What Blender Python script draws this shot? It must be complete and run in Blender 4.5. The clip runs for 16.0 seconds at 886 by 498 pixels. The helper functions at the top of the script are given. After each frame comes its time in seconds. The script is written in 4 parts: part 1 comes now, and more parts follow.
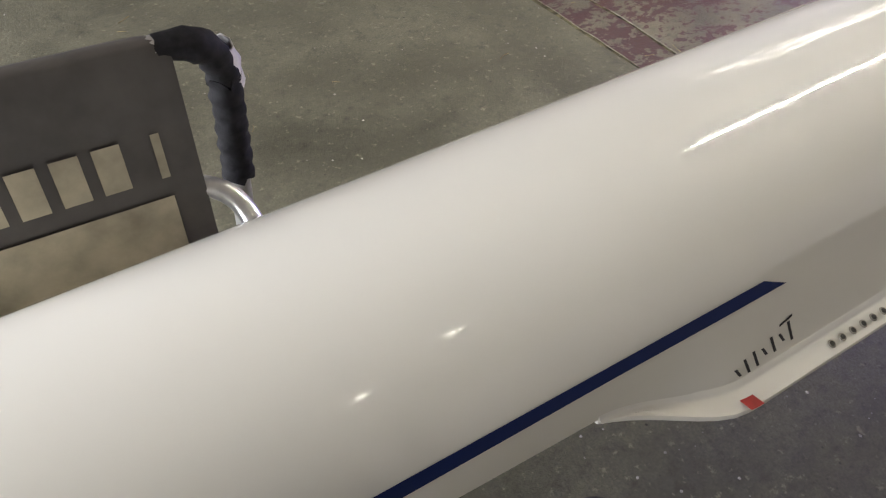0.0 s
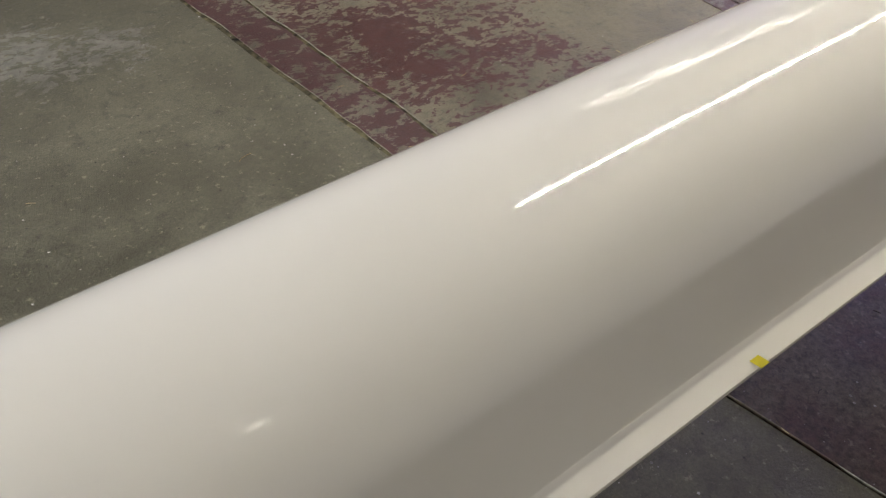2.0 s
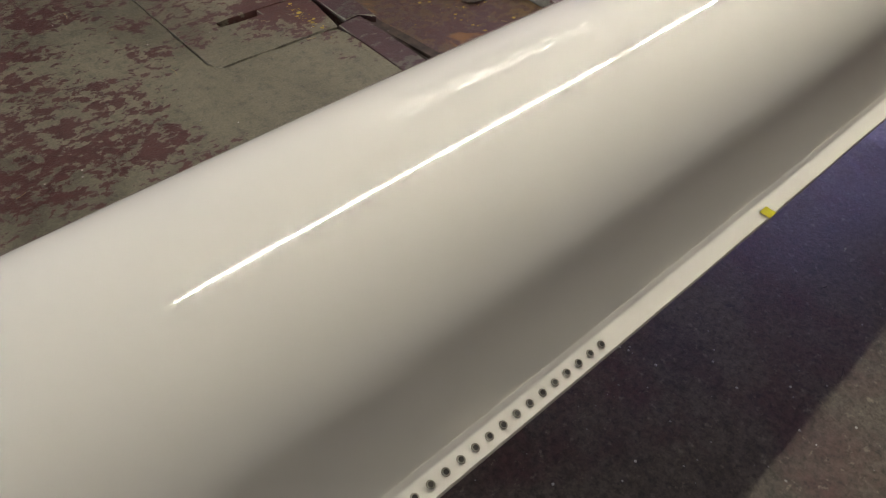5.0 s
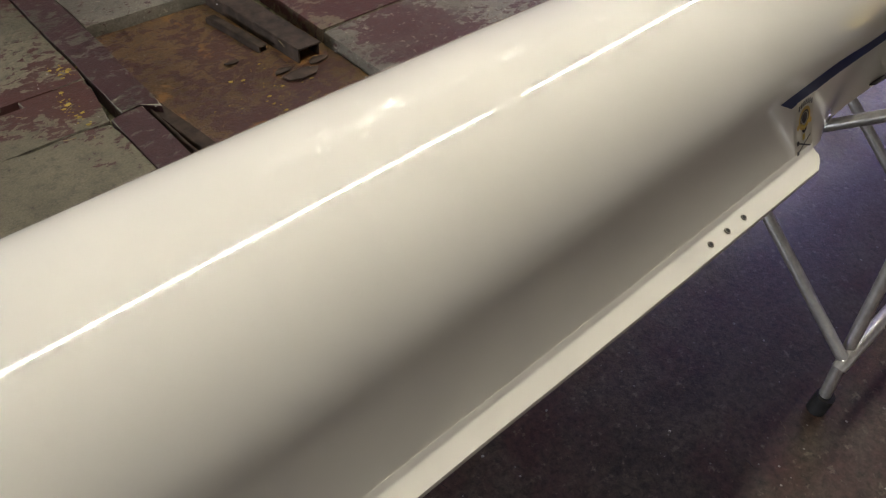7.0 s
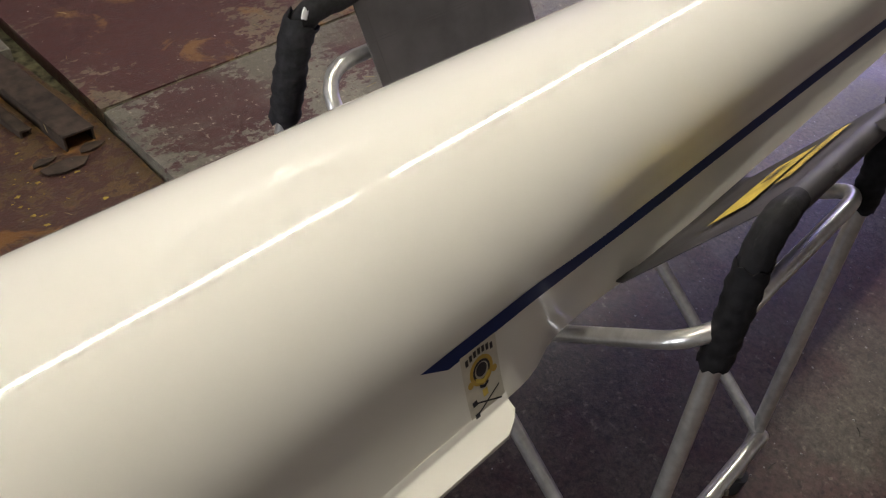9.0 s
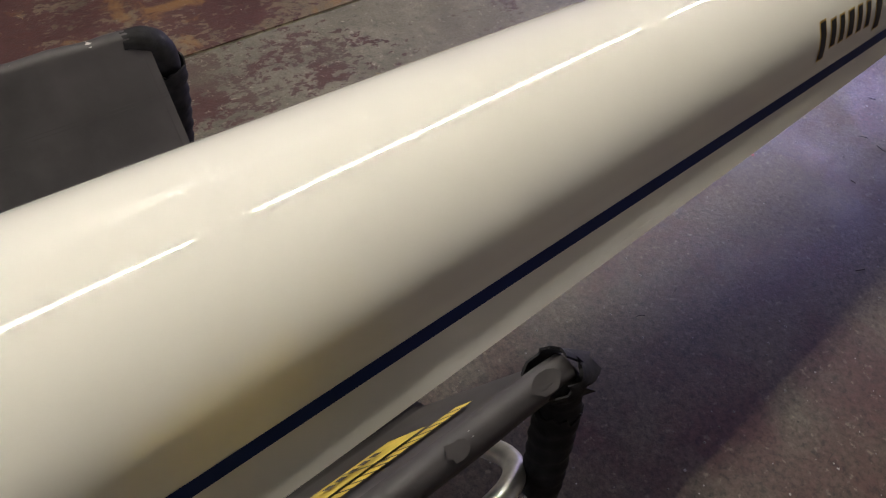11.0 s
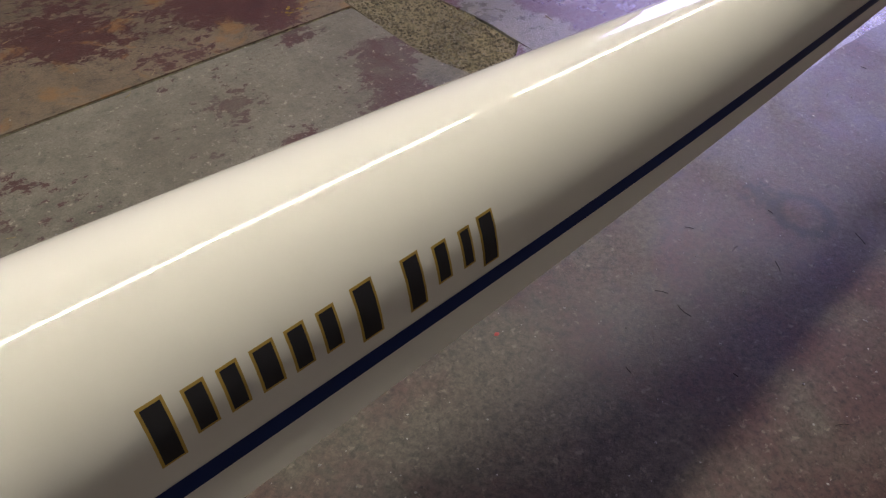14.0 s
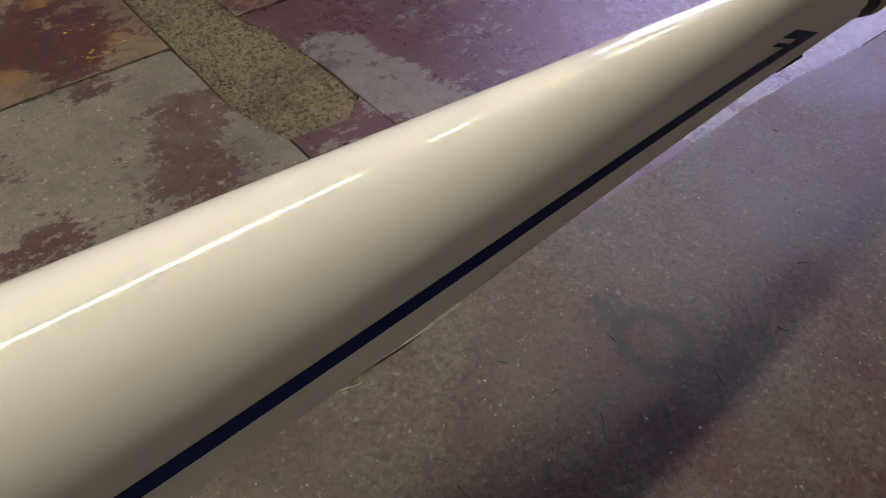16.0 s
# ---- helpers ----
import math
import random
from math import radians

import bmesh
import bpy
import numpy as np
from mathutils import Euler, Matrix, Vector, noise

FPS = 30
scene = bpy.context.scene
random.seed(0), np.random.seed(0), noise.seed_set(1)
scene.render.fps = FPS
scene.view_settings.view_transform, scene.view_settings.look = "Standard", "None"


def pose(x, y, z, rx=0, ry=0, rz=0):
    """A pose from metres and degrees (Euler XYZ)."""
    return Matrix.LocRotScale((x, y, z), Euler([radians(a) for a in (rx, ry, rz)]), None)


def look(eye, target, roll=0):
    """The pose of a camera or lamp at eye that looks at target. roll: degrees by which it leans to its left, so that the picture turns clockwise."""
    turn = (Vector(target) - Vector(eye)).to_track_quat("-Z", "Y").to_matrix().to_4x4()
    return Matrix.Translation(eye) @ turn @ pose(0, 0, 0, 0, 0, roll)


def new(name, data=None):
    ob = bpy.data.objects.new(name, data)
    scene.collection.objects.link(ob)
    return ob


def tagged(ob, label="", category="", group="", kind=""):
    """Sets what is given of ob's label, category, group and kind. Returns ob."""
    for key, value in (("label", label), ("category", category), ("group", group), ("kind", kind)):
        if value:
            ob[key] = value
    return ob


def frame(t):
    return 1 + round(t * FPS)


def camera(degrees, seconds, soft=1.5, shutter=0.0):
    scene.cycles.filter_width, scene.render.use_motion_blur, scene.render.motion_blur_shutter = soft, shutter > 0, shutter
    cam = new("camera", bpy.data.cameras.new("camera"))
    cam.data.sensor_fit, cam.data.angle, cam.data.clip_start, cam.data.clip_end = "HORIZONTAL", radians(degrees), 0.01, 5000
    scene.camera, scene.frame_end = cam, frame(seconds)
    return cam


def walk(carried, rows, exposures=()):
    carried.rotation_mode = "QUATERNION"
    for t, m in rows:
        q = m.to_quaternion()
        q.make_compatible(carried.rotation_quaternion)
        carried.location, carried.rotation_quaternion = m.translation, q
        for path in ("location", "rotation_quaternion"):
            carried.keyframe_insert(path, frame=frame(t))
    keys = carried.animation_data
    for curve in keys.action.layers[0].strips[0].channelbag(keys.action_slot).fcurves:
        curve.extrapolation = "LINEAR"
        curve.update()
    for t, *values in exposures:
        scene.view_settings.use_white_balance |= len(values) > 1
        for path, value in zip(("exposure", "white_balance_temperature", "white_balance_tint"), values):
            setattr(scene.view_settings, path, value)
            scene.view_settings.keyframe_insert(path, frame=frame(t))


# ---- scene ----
cam = camera(60.78, 16.0, soft=1.2)
PATH = [
    (0, (0.236, 0.073, 1.261), (1.059, 1.178, -0.189), 5.9),
    (0.5, (0.388, 0.081, 1.265), (1.244, 1.189, -0.163), 4.9),
    (1, (0.544, 0.078, 1.265), (1.417, 1.198, -0.142), 4.2),
    (1.5, (0.752, 0.061, 1.28), (1.66, 1.174, -0.111), 5.3),
    (2, (0.9, 0.06, 1.28), (1.86, 1.135, -0.106), 6.0),
    (2.5, (1.077, 0.084, 1.283), (2.091, 1.12, -0.095), 6.4),
    (3, (1.282, 0.093, 1.314), (2.336, 1.098, -0.058), 6.3),
    (3.5, (1.443, 0.087, 1.312), (2.522, 1.073, -0.053), 6.6),
    (4, (1.619, 0.065, 1.343), (2.71, 0.982, -0.06), 10.3),
    (4.2, (1.687, 0.04, 1.348), (2.778, 0.946, -0.062), 10.3),
    (6.3, (2.65, -0.014, 1.378), (3.658, 0.936, -0.065), 5.2),
    (6.5, (2.73, -0.015, 1.373), (3.743, 0.949, -0.057), 5.5),
    (7, (2.939, -0.042, 1.38), (3.946, 0.92, -0.056), 5.5),
    (7.5, (3.107, -0.04, 1.375), (4.13, 0.91, -0.058), 4.9),
    (8, (3.3, -0.01, 1.39), (4.365, 0.922, -0.022), 6.3),
    (8.5, (3.476, -0.005, 1.397), (4.566, 0.896, -0.017), 7.4),
    (9, (3.622, -0.012, 1.396), (4.697, 0.891, -0.028), 7.8),
    (9.5, (3.82, -0.029, 1.4), (4.893, 0.893, -0.014), 9.2),
    (10, (3.979, -0.041, 1.396), (5.038, 0.864, -0.039), 10.5),
    (10.2, (4.046, -0.035, 1.393), (5.101, 0.866, -0.048), 10.5),
    (12.3, (4.772, -0.06, 1.399), (5.801, 0.89, -0.029), 8.3),
    (12.5, (4.853, -0.061, 1.392), (5.876, 0.893, -0.038), 7.8),
    (13, (5.092, -0.053, 1.4), (6.121, 0.888, -0.034), 7.7),
    (13.5, (5.29, -0.052, 1.409), (6.337, 0.872, -0.023), 7.3),
    (14, (5.495, -0.061, 1.407), (6.521, 0.881, -0.029), 6.8),
    (14.5, (5.743, -0.085, 1.402), (6.718, 0.878, -0.055), 6.7),
    (15, (5.939, -0.096, 1.398), (6.864, 0.891, -0.075), 4.7),
    (15.5, (6.112, -0.07, 1.406), (7.096, 0.876, -0.056), 7.9),
    (16, (6.303, -0.05, 1.409), (7.26, 0.883, -0.079), 6.6),
]
walk(cam, [(t, look(eye, target, roll)) for t, eye, target, roll in PATH],
     exposures=[(0, 0.66, 6500, 10), (1, 0.60, 6500, 10), (2, 0.52, 6500, 10), (3.5, 0.36, 6500, 10), (4.2, 0.15, 6500, 10), (6.5, -0.12, 6500, 10), (10, -0.22, 6500, 10), (12.3, -0.33, 6500, 10), (13, -0.32, 6500, 10), (16, -0.45, 7000, 6)])

# ---- world and light ----
world = bpy.data.worlds.new("world")
scene.world = world
world.use_nodes = True
wn = world.node_tree.nodes
sky = wn.new("ShaderNodeTexSky")
sky.sky_type, sky.sun_disc = "NISHITA", False
sky.sun_elevation, sky.sun_rotation = radians(35), radians(60)
world.node_tree.links.new(sky.outputs[0], wn["Background"].inputs[0])
wn["Background"].inputs[1].default_value = 0.1

ROOM = (-4.3, 12.6, -4.6, 6.2, 3.6)          # x0, x1, y0, y1, ceiling


def area(name, x, y, z, sx, sy, watts, colour, rx=0.0, ry=0.0, rz=0.0):
    lamp = bpy.data.lights.new(name, "AREA")
    lamp.shape, lamp.size, lamp.size_y, lamp.energy, lamp.color = "RECTANGLE", sx, sy, watts, colour
    ob = new(name, lamp)
    ob.matrix_world = pose(x, y, z, rx, ry, rz)
    return ob


WARM = (1.0, 0.945, 0.81)
COOL = (0.45, 0.40, 1.0)
# daylight through the open boathouse door at the far end, and a smaller one behind
area("door_daylight", 12.55, 2.9, 1.65, 3.15, 4.2, 315, COOL, 0, 90, 0)
area("rear_daylight", -4.25, 1.75, 1.4, 2.7, 3.0, 500, (0.90, 0.93, 1.0), 0, -90, 0)

# ---- materials ----


def material(name):
    m = bpy.data.materials.new(name)
    m.use_nodes = True
    return m, m.node_tree.nodes, m.node_tree.links, m.node_tree.nodes["Principled BSDF"]


def noise_node(nodes, links, scale, detail=6, rough=0.55, distort=0.0, coord=None):
    n = nodes.new("ShaderNodeTexNoise")
    n.inputs["Scale"].default_value, n.inputs["Detail"].default_value = scale, detail
    n.inputs["Roughness"].default_value, n.inputs["Distortion"].default_value = rough, distort
    if coord is None:
        g = nodes.new("ShaderNodeNewGeometry")
        coord = g.outputs["Position"]
    links.new(coord, n.inputs["Vector"])
    return n.outputs[0]


def ramp(nodes, links, fac, stops):
    r = nodes.new("ShaderNodeValToRGB")
    while len(r.color_ramp.elements) < len(stops):
        r.color_ramp.elements.new(0.5)
    for e, (p, c) in zip(r.color_ramp.elements, stops):
        e.position = p
        e.color = (c, c, c, 1) if isinstance(c, float) else (*c, 1)
    links.new(fac, r.inputs[0])
    return r.outputs[0]


def mix(nodes, links, fac, a, b, kind="MIX"):
    m = nodes.new("ShaderNodeMix")
    m.data_type, m.blend_type = "RGBA", kind
    for sock, v in ((m.inputs[0], fac), (m.inputs[6], a), (m.inputs[7], b)):
        if isinstance(v, tuple):
            sock.default_value = (*v, 1)
        elif isinstance(v, float):
            sock.default_value = v
        else:
            links.new(v, sock)
    return m.outputs[2]


def math_node(nodes, links, op, a, b=0.0, c=0.0, clamp=False):
    m = nodes.new("ShaderNodeMath")
    m.operation, m.use_clamp = op, clamp
    for sock, v in zip(m.inputs, (a, b, c)):
        if isinstance(v, (int, float)):
            sock.default_value = v
        else:
            links.new(v, sock)
    return m.outputs[0]


def bump(nodes, links, bsdf, height, strength=0.3, distance=0.003):
    b = nodes.new("ShaderNodeBump")
    b.inputs["Strength"].default_value, b.inputs["Distance"].default_value = strength, distance
    links.new(height, b.inputs["Height"])
    links.new(b.outputs[0], bsdf.inputs["Normal"])


def plain(name, colour, rough=0.5, metal=0.0, var=0.12, scale=30.0, relief=0.0, coat=0.0):
    m, n, l, p = material(name)
    a = noise_node(n, l, scale)
    b = noise_node(n, l, scale * 0.13)
    dark = tuple(c * (1 - var * 2) for c in colour)
    light = tuple(min(1, c * (1 + var)) for c in colour)
    c1 = ramp(n, l, a, [(0.3, dark), (0.7, light)])
    c2 = ramp(n, l, b, [(0.35, 1 - var), (0.65, 1.0)])
    l.new(mix(n, l, 1.0, c1, c2, "MULTIPLY"), p.inputs["Base Color"])
    p.inputs["Roughness"].default_value, p.inputs["Metallic"].default_value = rough, metal
    p.inputs["Coat Weight"].default_value = coat
    if relief:
        bump(n, l, p, a, relief, 0.002)
    return m


def gelcoat_material():
    m, n, l, p = material("white gelcoat")
    big = noise_node(n, l, 1.7, 3)
    fine = noise_node(n, l, 60, 3)
    c = ramp(n, l, big, [(0.3, (0.80, 0.775, 0.70)), (0.7, (0.84, 0.82, 0.755))])
    l.new(c, p.inputs["Base Color"])
    l.new(ramp(n, l, fine, [(0.3, 0.06), (0.7, 0.09)]), p.inputs["Roughness"])
    p.inputs["IOR"].default_value = 1.5
    p.inputs["Coat Weight"].default_value, p.inputs["Coat Roughness"].default_value = 0.5, 0.025
    return m


def floor_material(name, bare, red, cover, grit=0.35, stain=None, ring=None, spots=(), gloss=(0.4, 0.66), cloud=None, chip=0.8, sheen=0.5, scuffs=0.12):
    """Concrete with the rest of a red floor paint: cover is how much of the paint is left. ring: centre and radius of a round stain. spots: x, y, radius, more or less paint."""
    m, n, l, p = material(name)
    g = n.new("ShaderNodeNewGeometry")
    pos = g.outputs["Position"]
    grain = noise_node(n, l, 170, 5, 0.7, coord=pos)
    mid = noise_node(n, l, 26, 8, 0.68, coord=pos)
    big = noise_node(n, l, 2.4, 6, 0.62, 0.8, coord=pos)
    dark = tuple(c * 0.55 for c in bare)
    light = tuple(c * 1.3 for c in bare)
    base = ramp(n, l, big, [(0.3, dark), (0.5, bare), (0.72, light)])
    base = mix(n, l, 1.0, base, ramp(n, l, mid, [(0.28, 0.45), (0.47, 1.0), (0.72, 1.2)]), "MULTIPLY")
    base = mix(n, l, 1.0, base, ramp(n, l, grain, [(0.34, 0.74), (0.62, 1.10)]), "MULTIPLY")
    height = grain

    def weighted(f):
        for sx, sy, sr, more in spots:
            d = n.new("ShaderNodeVectorMath")
            d.operation = "DISTANCE"
            l.new(pos, d.inputs[0])
            d.inputs[1].default_value = (sx, sy, 0)
            near = math_node(n, l, "SUBTRACT", 1.0, math_node(n, l, "DIVIDE", d.outputs["Value"], sr), clamp=True)
            f = math_node(n, l, "ADD", f, math_node(n, l, "MULTIPLY", near, more))
        return f

    if cover:
        stretch = n.new("ShaderNodeVectorMath")
        stretch.operation = "MULTIPLY"
        l.new(pos, stretch.inputs[0])
        stretch.inputs[1].default_value = (0.8, 1.2, 1.0)
        flake = math_node(n, l, "ADD", math_node(n, l, "MULTIPLY", noise_node(n, l, 8.0, 5, 0.6, 0.35, coord=stretch.outputs[0]), 0.36),
                          math_node(n, l, "MULTIPLY", noise_node(n, l, 30.0, 9, 0.70, 0.25, coord=stretch.outputs[0]), 0.64))
        region = noise_node(n, l, 2.1, 3, coord=pos)
        f = math_node(n, l, "ADD", flake, math_node(n, l, "MULTIPLY", math_node(n, l, "SUBTRACT", region, 0.5), 0.25))
        f = weighted(f)
        mask = ramp(n, l, f, [(0.5 + 0.2 * (0.5 - cover) - 0.009, 0.0), (0.5 + 0.2 * (0.5 - cover) + 0.009, 1.0)])
        tone = ramp(n, l, mid, [(0.3, tuple(c * 0.55 for c in red)), (0.7, red)])
        base = mix(n, l, math_node(n, l, "MULTIPLY", mask, 0.88), base, tone)
        height = math_node(n, l, "ADD", grain, math_node(n, l, "MULTIPLY", mask, 0.7))
    if cloud:
        soft = noise_node(n, l, 3.4, 9, 0.66, 0.3, coord=pos)
        soft = soft if cover else weighted(soft)
        base = mix(n, l, ramp(n, l, soft, [(0.45, 0.0), (0.64, 0.75)]), base, cloud)
        flecks = noise_node(n, l, 42.0, 6, 0.7, coord=pos)
        base = mix(n, l, ramp(n, l, flecks, [(0.59, 0.0), (0.66, 0.7)]), base, tuple(c * 2.2 for c in bare))
    scuff = noise_node(n, l, 70, 7, 0.72, 0.4, coord=pos)
    base = mix(n, l, 1.0, base, ramp(n, l, scuff, [(0.33, 1 - scuffs * 1.3), (0.5, 1.0), (0.68, 1 + scuffs)]), "MULTIPLY")
    if stain:
        s = noise_node(n, l, 5.0, 8, 0.62, 0.5, coord=pos)
        base = mix(n, l, ramp(n, l, s, [(0.56, 0.0), (0.63, 0.75)]), base, stain)
    if ring:
        d = n.new("ShaderNodeVectorMath")
        d.operation = "DISTANCE"
        l.new(pos, d.inputs[0])
        d.inputs[1].default_value = (ring[0], ring[1], 0)
        w = math_node(n, l, "ADD", d.outputs["Value"], math_node(n, l, "MULTIPLY", math_node(n, l, "SUBTRACT", mid, 0.5), 0.06))
        band_ = ramp(n, l, math_node(n, l, "ABSOLUTE", math_node(n, l, "SUBTRACT", w, ring[2])), [(0.006, 0.8), (0.03, 0.0)])
        base = mix(n, l, band_, base, (0.016, 0.014, 0.013))
        e = n.new("ShaderNodeVectorMath")
        e.operation = "DISTANCE"
        l.new(pos, e.inputs[0])
        e.inputs[1].default_value = (ring[0] - 0.023, ring[1] + 0.128, 0)
        blot = math_node(n, l, "ADD", e.outputs["Value"], math_node(n, l, "MULTIPLY", math_node(n, l, "SUBTRACT", mid, 0.5), 0.2))
        base = mix(n, l, ramp(n, l, blot, [(0.03, 0.75), (0.075, 0.0)]), base, (0.018, 0.016, 0.015))
    chips = n.new("ShaderNodeTexVoronoi")
    chips.inputs["Scale"].default_value = 30
    l.new(pos, chips.inputs["Vector"])
    speck = ramp(n, l, chips.outputs["Distance"], [(0.02, 1.0), (0.05, 0.0)])
    pick = ramp(n, l, n_color(n, l, chips), [(chip, 0.0), (chip + 0.03, 1.0)])
    base = mix(n, l, math_node(n, l, "MULTIPLY", speck, pick), base, (0.42, 0.40, 0.38))
    pits = n.new("ShaderNodeTexVoronoi")
    pits.inputs["Scale"].default_value = 41
    l.new(pos, pits.inputs["Vector"])
    dot = ramp(n, l, pits.outputs["Distance"], [(0.07, 1.0), (0.16, 0.0)])
    base = mix(n, l, math_node(n, l, "MULTIPLY", dot, ramp(n, l, n_color(n, l, pits), [(0.72, 0.0), (0.9, 0.8)])), base, (0.022, 0.018, 0.015))
    l.new(base, p.inputs["Base Color"])
    p.inputs["Specular IOR Level"].default_value = sheen
    wet = math_node(n, l, "ADD", math_node(n, l, "MULTIPLY", big, 0.6), math_node(n, l, "MULTIPLY", mid, 0.4))
    l.new(ramp(n, l, wet, [(0.38, gloss[0]), (0.62, gloss[1])]), p.inputs["Roughness"])
    pock = noise_node(n, l, 120, 5, 0.62, coord=pos)
    bump(n, l, p, math_node(n, l, "ADD", math_node(n, l, "ADD", height, mid), math_node(n, l, "MULTIPLY", pock, 1.2)), grit, 0.005)
    return m


def n_color(nodes, links, voronoi):
    s = nodes.new("ShaderNodeSeparateColor")
    links.new(voronoi.outputs["Color"], s.inputs[0])
    return s.outputs[0]


GEL = gelcoat_material()
BLUE = plain("navy vinyl stripe", (0.009, 0.022, 0.105), 0.38, var=0.05)
BLUE.node_tree.nodes["Principled BSDF"].inputs["Specular IOR Level"].default_value = 0.22
BLACK_INK = plain("black decal ink", (0.012, 0.011, 0.014), 0.35, var=0.1)
GOLD_INK = plain("gold decal edge", (0.55, 0.36, 0.07), 0.35, var=0.1)
YELLOW_INK = plain("yellow print", (0.74, 0.55, 0.10), 0.5, var=0.15)
CLEAR_DECAL = plain("pale decal film", (0.62, 0.58, 0.48), 0.3, var=0.1)
RED_TAPE = plain("red tape", (0.45, 0.03, 0.025), 0.4, var=0.2)
YELLOW_TAPE = plain("yellow tape", (0.72, 0.62, 0.02), 0.4, var=0.15)
HOLE = plain("dark bolt hole", (0.02, 0.017, 0.012), 0.6, var=0.2)
WASHER = plain("steel washer ring", (0.35, 0.33, 0.28), 0.35, 0.8)
DECK = plain("off-white deck", (0.6, 0.58, 0.5), 0.35)
RUBBER = plain("black rubber", (0.02, 0.019, 0.02), 0.7, var=0.3, relief=0.3)
BALL = plain("cream rubber ball", (0.62, 0.55, 0.36), 0.45, coat=0.2)
CHROME = plain("polished aluminium tube", (0.72, 0.71, 0.69), 0.30, 0.8, var=0.1, scale=60)
FOAM = plain("black foam sleeve", (0.014, 0.013, 0.015), 0.75, var=0.35, scale=80, relief=0.5)
FOAM.node_tree.nodes["Principled BSDF"].inputs["Specular IOR Level"].default_value = 0.25
WHITE_WRAP = plain("white lining", (0.6, 0.58, 0.58), 0.7)
STRAP = plain("dark grey vinyl strap", (0.105, 0.094, 0.086), 0.55, var=0.25, scale=9, relief=0.15)
DARK_STRAP = plain("charcoal vinyl strap", (0.056, 0.050, 0.054), 0.6, var=0.25, scale=9, relief=0.15)
SEAM = plain("strap seam", (0.045, 0.04, 0.043), 0.7)
CREAM_PRINT = plain("worn cream print", (0.52, 0.46, 0.33), 0.6, var=0.22, scale=14)
WHITE_PAINT = plain("white paint spot", (0.75, 0.74, 0.72), 0.6)
GREY_FLOOR = floor_material("grey concrete", (0.132, 0.124, 0.086), (0.27, 0.26, 0.22), -0.75, chip=0.9, cloud=(0.092, 0.085, 0.059), spots=((1.22, 2.45, 0.55, 0.30), (1.55, 2.38, 0.25, 0.16)))
RED_FLOOR = floor_material("flaking red floor paint", (0.150, 0.134, 0.092), (0.082, 0.021, 0.022), 0.42,
                           spots=((2.25, 2.0, 0.5, 0.08), (2.65, 1.68, 0.3, 0.08), (3.08, 1.70, 0.36, -0.22), (3.45, 1.5, 0.5, -0.06), (2.75, 2.2, 0.25, -0.08), (3.4, 2.05, 0.2, 0.1)))
PLUM_FLOOR = floor_material("worn plum floor paint", (0.140, 0.124, 0.090), (0.082, 0.027, 0.030), 0.68)
PALE_FLOOR = floor_material("worn concrete with red remains", (0.168, 0.152, 0.120), (0.078, 0.021, 0.022), 0.12, cloud=(0.115, 0.10, 0.076),
                            spots=((6.97, 1.63, 0.20, 0.22), (6.84, 1.46, 0.20, 0.20), (6.78, 1.92, 0.10, 0.12), (6.42, 1.70, 0.16, 0.10), (6.46, 1.44, 0.14, 0.14), (5.6, 1.75, 0.28, 0.10), (5.15, 1.75, 0.30, 0.14), (4.55, 1.72, 0.35, 0.22), (7.06, 1.48, 0.12, -0.3), (6.1, 1.8, 0.3, -0.05)))
RUST_FLOOR = floor_material("rusty stained concrete", (0.150, 0.112, 0.076), (0.078, 0.020, 0.022), 0.34, stain=(0.22, 0.115, 0.038),
                            spots=((6.70, 2.28, 0.28, 0.16), (6.15, 2.38, 0.3, 0.14), (5.4, 2.3, 0.35, 0.14), (4.62, 2.32, 0.55, 0.24), (6.87, 2.14, 0.12, 0.1), (6.62, 2.05, 0.10, -0.2), (6.0, 2.06, 0.25, -0.12)))
STRIP_FLOOR = floor_material("maroon painted steel edge", (0.10, 0.085, 0.065), (0.06, 0.02, 0.024), 0.75)
PIT_FLOOR = floor_material("rust-covered plate", (0.105, 0.060, 0.024), (0.070, 0.025, 0.024), 0.46, grit=0.5, stain=(0.23, 0.105, 0.020))
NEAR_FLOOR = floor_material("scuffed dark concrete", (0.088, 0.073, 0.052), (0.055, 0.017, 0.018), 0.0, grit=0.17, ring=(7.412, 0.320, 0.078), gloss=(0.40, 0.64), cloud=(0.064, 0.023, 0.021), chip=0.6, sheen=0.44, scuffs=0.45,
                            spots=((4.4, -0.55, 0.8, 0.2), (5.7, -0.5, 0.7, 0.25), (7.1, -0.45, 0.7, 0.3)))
MAROON_FLOOR = floor_material("smooth maroon floor paint", (0.165, 0.15, 0.14), (0.098, 0.034, 0.045), 0.9, gloss=(0.2, 0.42),
                              spots=((7.47, 1.66, 0.17, -0.5), (7.53, 1.45, 0.16, -0.5), (7.6, 1.25, 0.14, -0.45), (8.2, 0.66, 0.16, -0.6), (8.5, 0.65, 0.16, -0.6), (8.8, 0.65, 0.18, -0.6), (9.1, 0.66, 0.2, -0.6), (9.4, 0.67, 0.2, -0.6)))
AGGREGATE = floor_material("exposed aggregate", (0.18, 0.145, 0.08), (0.1, 0.05, 0.04), 0.0, grit=1.0)
WORN_EDGE = plain("worn pale slab edge", (0.27, 0.25, 0.19), 0.85, var=0.3, scale=40)
PEBBLE = plain("river pebble", (0.20, 0.165, 0.10), 0.7, var=0.45, scale=70)
